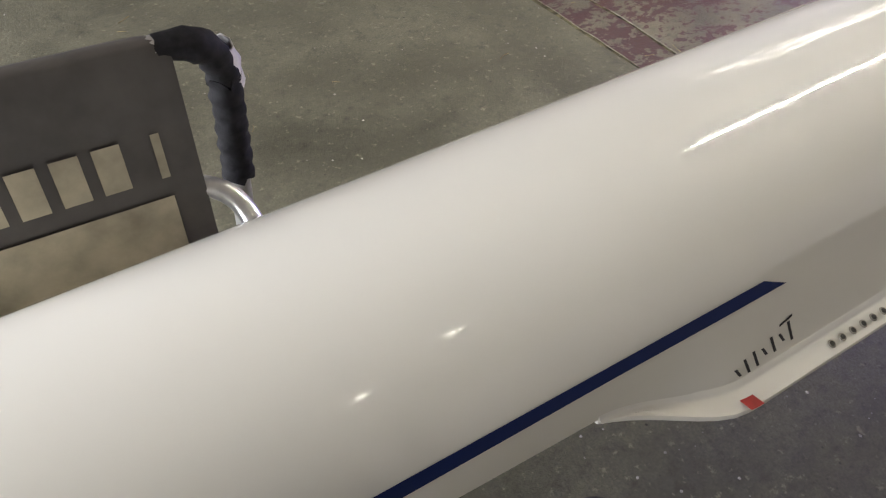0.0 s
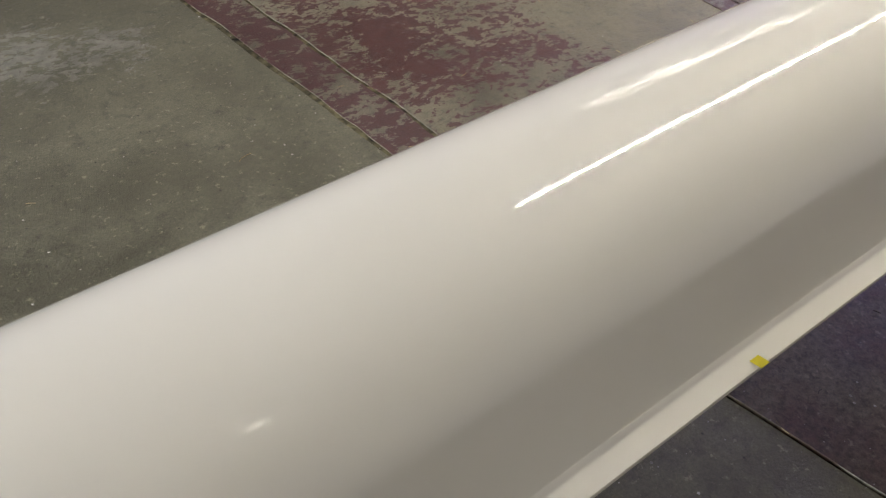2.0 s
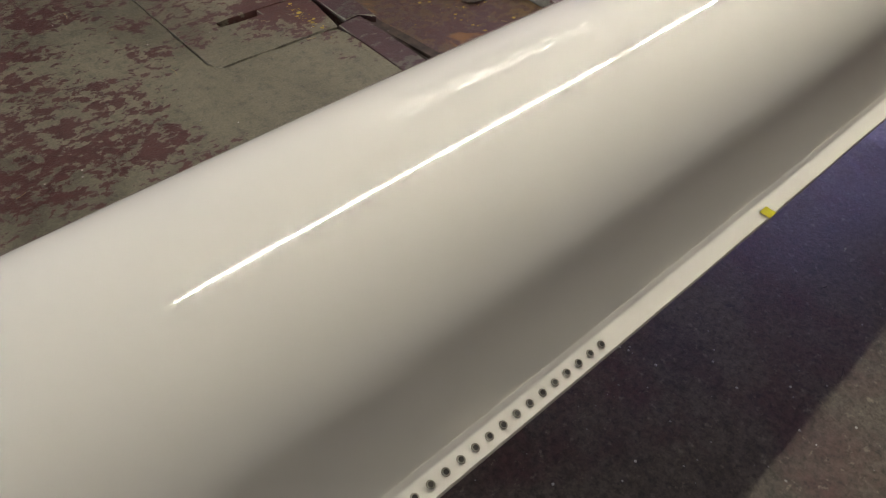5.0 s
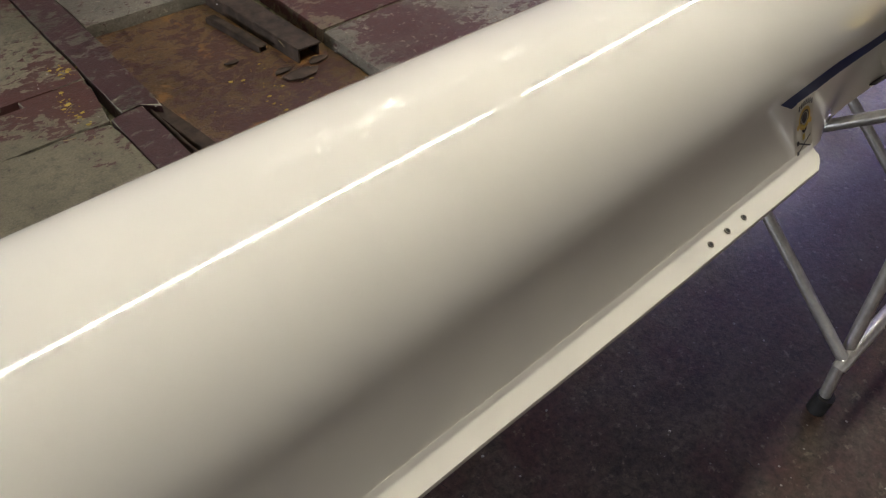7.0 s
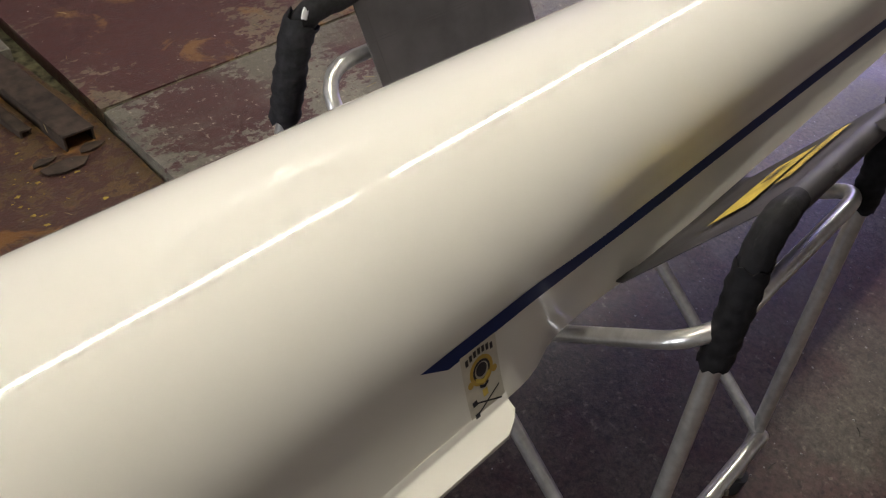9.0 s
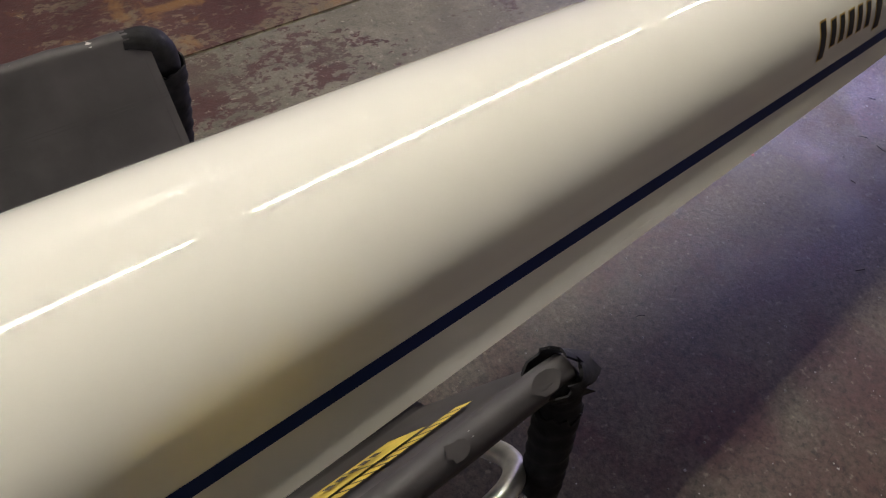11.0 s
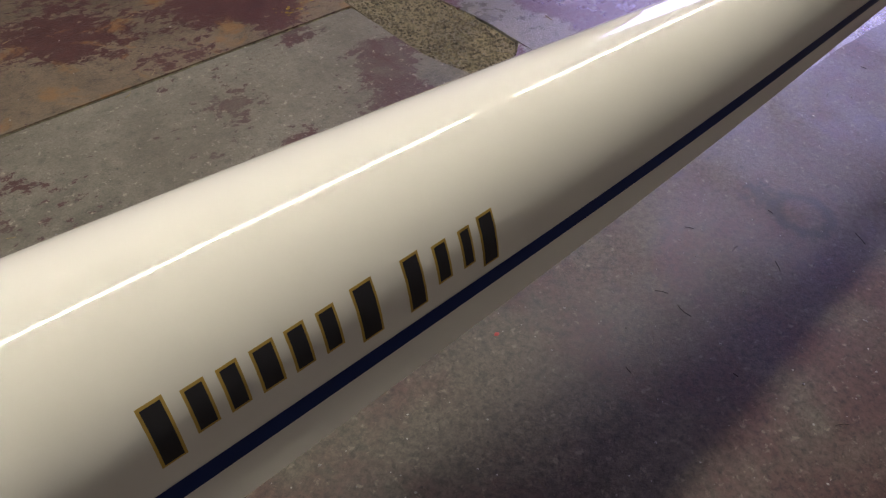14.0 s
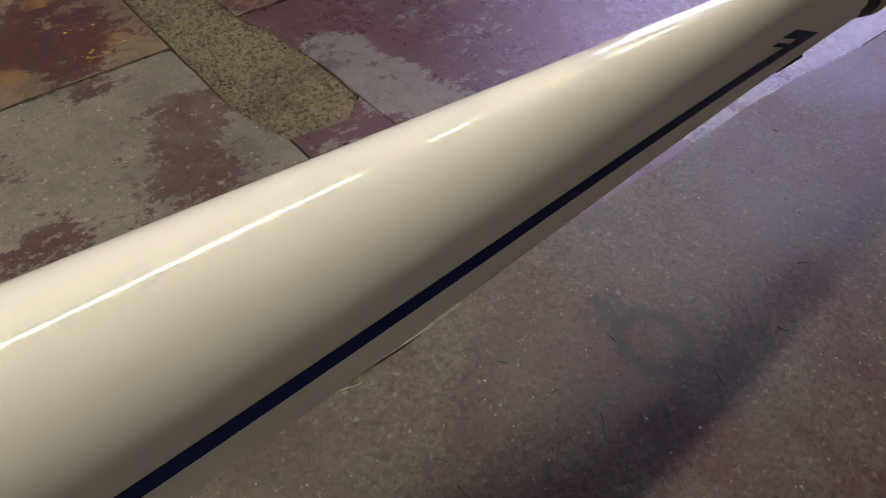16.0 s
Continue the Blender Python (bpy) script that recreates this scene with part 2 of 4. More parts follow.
TWIG = plain("dark twig", (0.03, 0.022, 0.016), 0.8, var=0.3)
STRAW = plain("dry straw", (0.42, 0.33, 0.17), 0.8, var=0.3)
YELLOW_PAINT = plain("dried yellow paint", (0.5, 0.37, 0.06), 0.7, var=0.3, scale=60)
GRIT = plain("pale grit", (0.5, 0.47, 0.43), 0.8, var=0.4)
JOINT = plain("dirty joint filler", (0.160, 0.146, 0.082), 0.9, var=0.6, scale=30, relief=0.5)
STEEL = plain("rusty steel channel", (0.075, 0.052, 0.038), 0.6, 0.3, var=0.35, scale=25, relief=0.6)
# unseen south wall, kept pale to bounce fill onto the near flank
FILL_WALL = plain("pale fill wall", (0.52, 0.50, 0.44), 0.8, var=0.2, scale=6)
WALL = plain("painted block wall", (0.22, 0.21, 0.19), 0.8, var=0.15, scale=4)
CEILING = plain("brown timber roof lining", (0.20, 0.17, 0.13), 0.8, var=0.2, scale=5)

# ---- mesh helpers ----


def part(name, bm, mat, parent=None, label="", smooth=True):
    mesh = bpy.data.meshes.new(name)
    bmesh.ops.recalc_face_normals(bm, faces=bm.faces[:])
    bm.to_mesh(mesh)
    bm.free()
    mesh.materials.append(mat)
    if smooth:
        mesh.polygons.foreach_set("use_smooth", [True] * len(mesh.polygons))
        mesh.set_sharp_from_angle(angle=radians(50))
    ob = new(name, mesh)
    if parent:
        ob.parent = parent
    if label:
        tagged(ob, label)
    return ob


def box(bm, x0, x1, y0, y1, z0, z1, bevel=0.0):
    r = bmesh.ops.create_cube(bm, size=1.0)
    for v in r["verts"]:
        v.co = Vector((x0 + (v.co.x + .5) * (x1 - x0), y0 + (v.co.y + .5) * (y1 - y0), z0 + (v.co.z + .5) * (z1 - z0)))
    if bevel:
        es = list({e for v in r["verts"] for e in v.link_edges})
        bmesh.ops.bevel(bm, geom=es, offset=bevel, segments=2, affect="EDGES")
    return bm


def sheet(rows, close=False):
    """A bmesh of quads over a grid of points."""
    bm = bmesh.new()
    vs = [[bm.verts.new(p) for p in row] for row in rows]
    for a, b in zip(vs, vs[1:]):
        k = len(a)
        for i in range(k if close else k - 1):
            bm.faces.new((a[i], a[(i + 1) % k], b[(i + 1) % k], b[i]))
    return bm, vs


def rounded(points, radius, seg=6):
    """A polyline with its corners rounded."""
    pts = [Vector(p) for p in points]
    out = [pts[0]]
    for a, b, c in zip(pts, pts[1:], pts[2:]):
        r = min(radius, (a - b).length * 0.48, (c - b).length * 0.48)
        p, q = b + (a - b).normalized() * r, b + (c - b).normalized() * r
        for i in range(seg + 1):
            t = i / seg
            out.append(p * (1 - t) ** 2 + b * 2 * t * (1 - t) + q * t * t)
    return out + [pts[-1]]


def tube(points, radius, sides=12, wobble=0.0, closed=False, caps=True, step=0.0):
    pts = [Vector(p) for p in points]
    if step:
        fine = []
        for a, b in zip(pts, pts[1:]):
            k = max(1, round((b - a).length / step))
            fine += [a.lerp(b, i / k) for i in range(k)]
        pts = fine + [pts[-1]]
    rings, up = [], None
    for i, p in enumerate(pts):
        a = pts[i - 1] if i or closed else p
        b = pts[(i + 1) % len(pts)] if i + 1 < len(pts) or closed else p
        d = (b - a).normalized()
        if up is None:
            up = d.orthogonal().normalized()
        up = (up - d * up.dot(d)).normalized()
        side = d.cross(up)
        ring = []
        for k in range(sides):
            w = 2 * math.pi * k / sides
            r = radius
            if wobble:
                r *= 1 + wobble * (noise.noise(p * 38 + Vector((math.cos(w), math.sin(w), 0)) * 0.8))
            ring.append(p + (up * math.cos(w) + side * math.sin(w)) * r)
        rings.append(ring)
    if closed:
        rings.append(rings[0])
    bm, vs = sheet(rings, True)
    if caps and not closed:
        bm.faces.new(vs[0])
        bm.faces.new(vs[-1])
    if closed:
        bmesh.ops.remove_doubles(bm, verts=bm.verts[:], dist=1e-6)
    return bm


def thing(name, label, category, group="", at=(0, 0, 0)):
    ob = new(name)
    ob.location = at
    ob.empty_display_size = 0.1
    return tagged(ob, label, category, group)


# ---- the upturned shell: lines along x ----
XN = [-1.5, -0.8, 0.4, 1.4, 2.4, 3.4, 4.4, 5.4, 6.4, 7.4, 8.0, 8.6]
HALF = [0.1507, 0.1684, 0.1864, 0.1888, 0.2006, 0.2026, 0.1859, 0.1653, 0.1343, 0.0684, 0.0282, 0.0046]
SHEER = [0.5311, 0.5442, 0.5681, 0.5882, 0.5913, 0.5968, 0.628, 0.6614, 0.6725, 0.6665, 0.6306, 0.6033]
KEEL = [0.6816, 0.7129, 0.771, 0.8274, 0.8715, 0.8943, 0.9007, 0.9015, 0.8647, 0.8237, 0.7906, 0.7599]
FULL = [2.7, 2.7, 2.7, 2.9, 3.4, 3.4, 3.3, 2.8, 2.1, 2.0, 2.0, 2.0]            # fullness of the section
LINE = [0.0732, 0.0879, 0.1083, 0.1266, 0.1338, 0.1331, 0.1295, 0.0869, 0.0592, 0.0489, 0.0359, 0.023]
MID = 0.4660


def mid(x):
    return MID - 0.0045 * (x - 2.4)

XG = np.linspace(-3, 10, 651)


def faired(values):
    v = np.interp(XG, XN, values)
    v[XG > XN[-1]] = values[-1] + (values[-1] - values[-2]) / (XN[-1] - XN[-2]) * (XG[XG > XN[-1]] - XN[-1])
    k = np.ones(31) / 31
    p = np.concatenate([np.full(40, v[0]), v, np.full(40, v[-1])])
    return np.convolve(np.convolve(p, k, "same"), k, "same")[40:-40]


CURVES = {"half": faired(HALF), "sheer": faired(SHEER), "keel": faired(KEEL), "line": faired(LINE), "full": faired(FULL)}


def curve(name, x):
    return float(np.interp(x, XG, CURVES[name]))


def ease(a, b, x):
    t = min(1.0, max(0.0, (x - a) / (b - a)))
    return t * t * (3 - 2 * t)


RIM_X = [0.7, 1.5, 2.4, 3.3, 4.1]
RIM_Z = [0.5913, 0.6278, 0.6434, 0.6549, 0.6546]
WING_W = [0.0232, 0.0257, 0.0259, 0.026, 0.0316]


def flare(x):
    return ease(0.60, 0.79, x) * (1 - ease(4.06, 4.22, x))


def rim(x):
    return float(np.interp(x, RIM_X, RIM_Z))


def edge_z(x):
    z = curve("sheer", x) * (1 - flare(x)) + rim(x) * flare(x)
    return z + max(0.0, 0.630 - z) * (1 - ease(0.60, 0.80, x)) + bow_flare(x) * (1.40 - z) / (mid(x) - curve("half", x) + 0.055)


def bow_flare(x):
    """How far the washboard of the bow leans out over the plain section."""
    return 0.018 * ease(4.14, 4.40, x) * (1 - 0.35 * ease(4.9, 6.2, x)) * (1 - ease(6.4, 7.5, x))


def base_half(x, z):
    g, k, b = curve("sheer", x), curve("keel", x), curve("half", x)
    u = min(1.0, max(0.0, (z - g) / (k - g)))
    h = b * math.sqrt(max(0.0, 1 - u ** curve("full", x)))
    d = 0.014 * ease(4.15, 4.4, x) * (1 - ease(4.6, 6.6, x))          # hollow over the bow gunwale
    if d:
        h -= d * ((1 - (1 - u / 0.3) ** 2) if u < 0.3 else (0.5 + 0.5 * math.cos(math.pi * min(1.0, (u - 0.3) / 0.5))))
    f, s = flare(x), rim(x) + 0.105
    if f > 0 and z < s:
        h += f * 0.0310 * ((s - z) / 0.105) ** 1.7
    return h


def half_at(x, z):
    h, a = base_half(x, z), bow_flare(x)
    if a > 0:
        e, s = edge_z(x), curve("sheer", x) + curve("line", x) + 0.016
        if z < s:
            h += (curve("half", x) + a - base_half(x, e)) * ease(4.14, 4.34, x) * min(1.2, (s - z) / (s - e)) ** 1.3
    return h


def side(x, z, out=0.0):
    """A point on the near side of the hull, out metres proud of it."""
    e = 0.004
    dh = (half_at(x, z + e) - half_at(x, z - e)) / (2 * e)
    n = Vector((1, -dh)).normalized()
    return Vector((x, mid(x) - half_at(x, z) - n.x * out, z + n.y * out))


def section(x, n=44, inset=0.0):
    g, k = edge_z(x), curve("keel", x)
    pts = []
    for i in range(n + 1):
        w = math.pi * i / (2 * n)
        z = g + (k - g) * math.sin(w) ** 1.2
        pts.append((half_at(x, z), z))
    pts[-1] = (0.0, k)
    near = [Vector((x, mid(x) - max(0, h - inset), z - inset * 0.6)) for h, z in pts]
    far = [Vector((x, mid(x) + max(0, h - inset), z - inset * 0.6)) for h, z in pts[:-1]][::-1]
    return near + far


boat = thing("rowing_shell", "upturned glossy white rowing shell with blue stripe resting in slings", "boat", at=(3.5, MID, 0.6))


def boat_part(name, bm, mat, label="", parent=None, smooth=True):
    bmesh.ops.translate(bm, verts=bm.verts[:], vec=-boat.location)
    return part(name, bm, mat, parent or boat, label, smooth)


X0, X1 = -1.45, 7.905
stations = [X0] + [float(x) for x in XG if X0 + 0.005 < x < X1 - 0.005] + [X1]
bm, vs = sheet([section(x) for x in stations])
vi = [[bm.verts.new(p) for p in section(x, inset=0.008)] for x in stations]
for a, b in zip(vi, vi[1:]):
    for i in range(len(a) - 1):
        bm.faces.new((a[i], b[i], b[i + 1], a[i + 1]))
for a, b, c, d in zip(vs, vs[1:], vi, vi[1:]):
    bm.faces.new((a[0], b[0], d[0], c[0]))
    bm.faces.new((a[-1], c[-1], d[-1], b[-1]))
for a, c in ((vs[0], vi[0]), (vs[-1], vi[-1])):
    for i in range(len(a) - 1):
        bm.faces.new((a[i], a[i + 1], c[i + 1], c[i]))
boat_part("hull", bm, GEL)

for name, a, b in (("stern_deck", X0, 0.55), ("bow_deck", 4.25, X1 - 0.01)):
    rows = []
    for i in range(61):
        x = a + (b - a) * i / 60
        h, z = half_at(x, edge_z(x)) - 0.006, edge_z(x) + 0.004
        top = [Vector((x, mid(x) + h * (j / 4 - 1), z - 0.012 * (1 - (j / 4 - 1) ** 2))) for j in range(9)]
        rows.append(top + [p + Vector((0, 0, 0.006)) for p in top[::-1]])
    bm, v = sheet(rows, True)
    bm.faces.new(v[0]), bm.faces.new(v[-1])
    boat_part(name, bm, DECK)

# the flanges that carry the riggers
WING_A, WING_B = 0.605, 4.07


def wing_out(x):
    return float(np.interp(x, RIM_X, WING_W)) * min(1.0, max(0.0, (x - WING_A) / 0.15)) ** 0.8 * (1 - ease(4.045, WING_B + 0.004, x) * 0.6)


for s in (1, -1):
    rows = []
    for x in [WING_A] + [float(q) for q in XG if WING_A + 0.004 < q < WING_B - 0.004] + [WING_B]:
        h, z, w = half_at(x, edge_z(x)), edge_z(x), wing_out(x)
        prof = [(h - 0.004, z + 0.010), (h + 0.0004, z + 0.0038), (h + 0.0014, z + 0.0020), (h + 0.0030, z + 0.0008), (h + 0.0055, z - 0.0003), (h + w * 0.5, z - w * 0.13), (h + w * 0.94, z - w * 0.25), (h + w, z - w * 0.27),
                (h + w + 0.001, z - w * 0.27 - 0.003), (h + w + 0.001, z - w * 0.27 - 0.007), (h + w - 0.003, z - w * 0.27 - 0.009), (h - 0.01, z - 0.012)]
        rows.append([Vector((x, mid(x) - s * a, b)) for a, b in prof])
    bm, v = sheet(rows, True)
    bm.faces.new(v[0]), bm.faces.new(v[-1])
    boat_part("gunwale_flange", bm, GEL)


def on_wing(x, f, lift=0.0):
    """A point on the near flange, f from its inner edge (0) to its rim (1)."""
    h, z, w = half_at(x, edge_z(x)), edge_z(x), wing_out(x)
    return Vector((x, mid(x) - h - 0.002 - w * f - lift * 0.26, z - w * f * 0.26 + 0.001 + lift * 0.96))


def band(a, b, z_of, width, out=0.0006, steps=80, cut=(0, 0), across=3):
    """A strip laid on the near side of the hull along a line z_of(x); width: metres, or a function of x."""
    rows = []
    for i in range(steps + 1):
        row = []
        for j in range(across + 1):
            f = j / across
            x = a + cut[0] * (1 - f) + (b + cut[1] * (1 - f) - a - cut[0] * (1 - f)) * i / steps
            row.append(side(x, z_of(x) + (width(x) if callable(width) else width) * (f - 0.5), out))
        rows.append(row)
    return sheet(rows)[0]


def line_z(x):
    e = ease(4.12, 4.42, x)
    z = curve("sheer", x) + curve("line", x) + 0.0015 + 0.006 * ease(1, 3.5, x) * (1 - e) - e * 0.021 * (1 - 0.87 * ease(4.6, 6.6, x))
    return z + 1.1 * (half_at(x, z) - base_half(x, z))


boat_part("stripe", band(X0 + 0.3, 0.822, lambda x: line_z(x) - 0.003, lambda x: 0.0145, cut=(0, 0.034)), BLUE, "navy blue vinyl stripe")
boat_part("stripe", band(3.957, 7.637, line_z, lambda x: 0.021 - 0.002 * ease(5, 6.5, x) - 0.18 * bow_flare(x), cut=(0.038, 0.058), steps=160), BLUE, "navy blue vinyl stripe")
for a, c, tall in ((7.484, 0.024, 0.018), (7.519, 0.054, 0.023)):
    boat_part("stripe_notch", band(a, a + c, lambda x: line_z(x) + 0.0092 + tall / 2, tall, steps=6, cut=(tall * 2.9, tall * 2.9)), BLUE)


def hole(x, f=0.45, r=0.0036):
    c = on_wing(x, f, 0.0006)
    n = Vector((0, -0.26, 0.96)).normalized()
    for name, ra, rb, mat, lift in (("washer", r * 1.45, r * 0.9, WASHER, 0.0004), ("bolt_hole", r, 0.0, HOLE, 0.0007)):
        bm = bmesh.new()
        q = n.to_track_quat("Z", "Y").to_matrix().to_4x4()
        bmesh.ops.create_cone(bm, cap_ends=True, segments=12, radius1=ra, radius2=ra * 0.85, depth=0.0012,
                              matrix=Matrix.Translation(c + n * lift) @ q)
        boat_part(name, bm, mat)


for i in range(15):
    hole(0.920 + 0.01836 * i)
for x in (2.160, 2.200, 2.241):
    hole(x)
for i in range(16):
    hole(2.284 + 0.02167 * i)
for x in (3.748, 3.791, 3.835):
    hole(x)


def tape(a, b, mat, label, f0=0.0):
    rows = [[on_wing(a + (b - a) * i / 6 + 0.006 * (j / 4), f0 + (1.02 - f0) * j / 4, 0.0009) for j in range(5)] for i in range(7)]
    boat_part("tape", sheet(rows)[0], mat, label)


tape(0.772, 0.791, RED_TAPE, "scrap of red tape", 0.45)
tape(1.532, 1.548, YELLOW_TAPE, "scrap of yellow tape", 0.5)
tape(2.116, 2.140, RED_TAPE, "scrap of red tape", 0.3)
tape(2.988, 3.008, YELLOW_TAPE, "scrap of yellow tape", 0.4)

# name on the bow: one upright bar with a gold edge for each letter
for a, c, tall in ((5.975, 6.008, 1), (5.946, 5.967, 0), (5.905, 5.931, 0), (5.860, 5.892, 1), (5.792, 5.829, 1), (5.750, 5.777, 0), (5.713, 5.741, 0),
                   (5.674, 5.707, 0), (5.641, 5.667, 0), (5.606, 5.634, 0), (5.566, 5.597, 1)):
    h, m = (0.057 if tall else 0.040), (a + c) / 2
    zc = 0.7865 + (6.0 - m) * 0.045 + (0.0 if tall else 0.005)
    w = (c - a) * 0.31
    boat_part("letter_edge", band(m - w - 0.003, m + w + 0.003, lambda q: zc, h + 0.005, 0.0006, 3), GOLD_INK)
    boat_part("letter_bar", band(m - w, m + w, lambda q: zc, h, 0.0011, 3), BLACK_INK)

# maker's mark near the stern end of the cockpit: thin bars
for i, hgt in enumerate((0.030, 0.013, 0.024, 0.012, 0.024, 0.022, 0.012)):
    a = 0.862 - 0.0135 * i
    boat_part("maker_mark_bar", band(a - 0.0042, a, lambda q: 0.629 - 0.016 * (i / 6), hgt * 0.8, 0.0006, 2, cut=(0.007, 0.007)), BLACK_INK)
boat_part("maker_mark_bar", band(0.846, 0.866, lambda q: 0.642 + 0.25 * (q - 0.85), 0.003, 0.0006, 4), BLACK_INK)

# club emblem by the bow end of the cockpit
boat_part("emblem_film", band(4.012, 4.068, lambda q: 0.700, 0.092, 0.0006, 6), CLEAR_DECAL, "pale club emblem decal")


def disc(cx, cz, r0, r1, out, squash=1.0):
    """A ring laid on the near side of the hull."""
    rows = [[side(cx + r * math.cos(w) * squash, cz + r * math.sin(w), out) for r in (r0, (r0 + r1) / 2, r1)] for w in [k * math.pi / 10 for k in range(21)]]
    return sheet(rows)[0]


for i in range(7):          # line of lettering bent over the ring
    u = (i - 3) * 0.0065
    boat_part("emblem_shape", band(4.040 + u - 0.0022, 4.040 + u + 0.0022, lambda q: 0.7385 - 12 * u * u, 0.0085, 0.0012, 2), BLACK_INK)
boat_part("emblem_shape", disc(4.040, 0.713, 0.0135, 0.0185, 0.0012), GOLD_INK)
boat_part("emblem_shape", disc(4.040, 0.713, 0.0105, 0.0135, 0.0014), BLACK_INK)
boat_part("emblem_shape", disc(4.040, 0.714, 0.0, 0.0085, 0.0013), BLACK_INK)
for s in (1, -1):
    boat_part("emblem_shape", disc(4.040 + s * 0.019, 0.704, 0.0, 0.0045, 0.0013), GOLD_INK)
boat_part("emblem_shape", band(4.029, 4.051, lambda q: 0.699 + 0.6 * abs(q - 4.040), 0.0055, 0.0018, 6), YELLOW_INK)
boat_part("emblem_shape", band(4.033, 4.047, lambda q: 0.692 + 0.5 * abs(q - 4.040), 0.004, 0.0018, 6), BLACK_INK)
boat_part("emblem_shape", band(4.036, 4.044, lambda q: 0.684, 0.009, 0.0012, 3), YELLOW_INK)
for s in (1, -1):
    boat_part("emblem_shape", band(4.018, 4.062, lambda q: 0.672 + s * 0.42 * (q - 4.040), 0.0022, 0.0012, 8), BLACK_INK)
    boat_part("emblem_shape", band(4.018, 4.025, lambda q: 0.672 - s * 0.42 * 0.0185, 0.0065, 0.0014, 3), BLACK_INK)

# bow ball
bm = bmesh.new()
bmesh.ops.create_uvsphere(bm, u_segments=24, v_segments=16, radius=0.047)
for v in bm.verts:
    v.co = Vector((v.co.x * 1.25, v.co.y, v.co.z * 1.08)) + Vector((8.012, mid(8.0), 0.641))
boat_part("bow_ball", bm, BALL, "cream rubber bow ball")
boat_part("ball_strap", tube([(7.962, mid(8), 0.642), (7.982, mid(8), 0.642)], 0.0415, 20), RUBBER)
boat_part("bow_clip", box(bmesh.new(), 7.572, 7.665, 0.39, 0.398, 0.6385, 0.643, 0.0015), RUBBER)

# ---- slings ----


def along(points, a, b):
    """The stretch of a polyline between two lengths along it."""
    out, run = [], 0.0
    for p, q in zip(points, points[1:]):
        d = (q - p).length
        if d > 1e-9:
            for w in (a, b):
                if run <= w < run + d:
                    out.append((w, p.lerp(q, (w - run) / d)))
            if a < run < b:
                out.append((run, p.copy()))
        run += d
    return [p for _, p in sorted(out, key=lambda o: o[0])]


def ragged(points, radius, sides=22, fray=0.010, ruck=0.10, taper=0.0):
    """A crumpled open sleeve with frayed ends and a wall of its own."""
    rings = []
    pts = [Vector(p) for p in points]
    for i, p in enumerate(pts):
        a, b = pts[max(0, i - 1)], pts[min(len(pts) - 1, i + 1)]
        d = (b - a).normalized()
        up = Vector((0, 1, 0)) if abs(d.y) < 0.8 else Vector((1, 0, 0))
        up = (up - d * up.dot(d)).normalized()
        across = d.cross(up)
        ring = []
        for k in range(sides):
            w = 2 * math.pi * k / sides
            fold = ruck * (noise.noise(p * 55 + Vector((math.cos(w), math.sin(w), 0)) * 1.4) + 0.6 * math.sin(i * 1.9 + 2 * math.cos(w)))
            r = radius * (1 + fold * (1 - ease(len(pts) * 0.55, len(pts) - 1, i) * (taper > 0))) * (1 - taper * ease(len(pts) * 0.55, len(pts) - 1, i))
            end = min(i, len(pts) - 1 - i)
            slip = fray * noise.noise(Vector((k * 1.3, p.x * 40, p.z * 40))) if end == 0 else 0.0
            ring.append(p + (up * math.cos(w) + across * math.sin(w)) * r + d * slip)
        rings.append(ring)
    inner = [[q.lerp(p, 0.09) for q in ring] for ring, p in zip(rings, pts)]
    bm, vs = sheet(rings, True)
    vi = [[bm.verts.new(q) for q in ring] for ring in inner]
    for a, b in zip(vi, vi[1:]):
        for i in range(sides):
            bm.faces.new((a[i], b[i], b[(i + 1) % sides], a[(i + 1) % sides]))
    for a, b in ((vs[0], vi[0]), (vs[-1], vi[-1])):
        for i in range(sides):
            bm.faces.new((a[i], a[(i + 1) % sides], b[(i + 1) % sides], b[i]))
    return bm


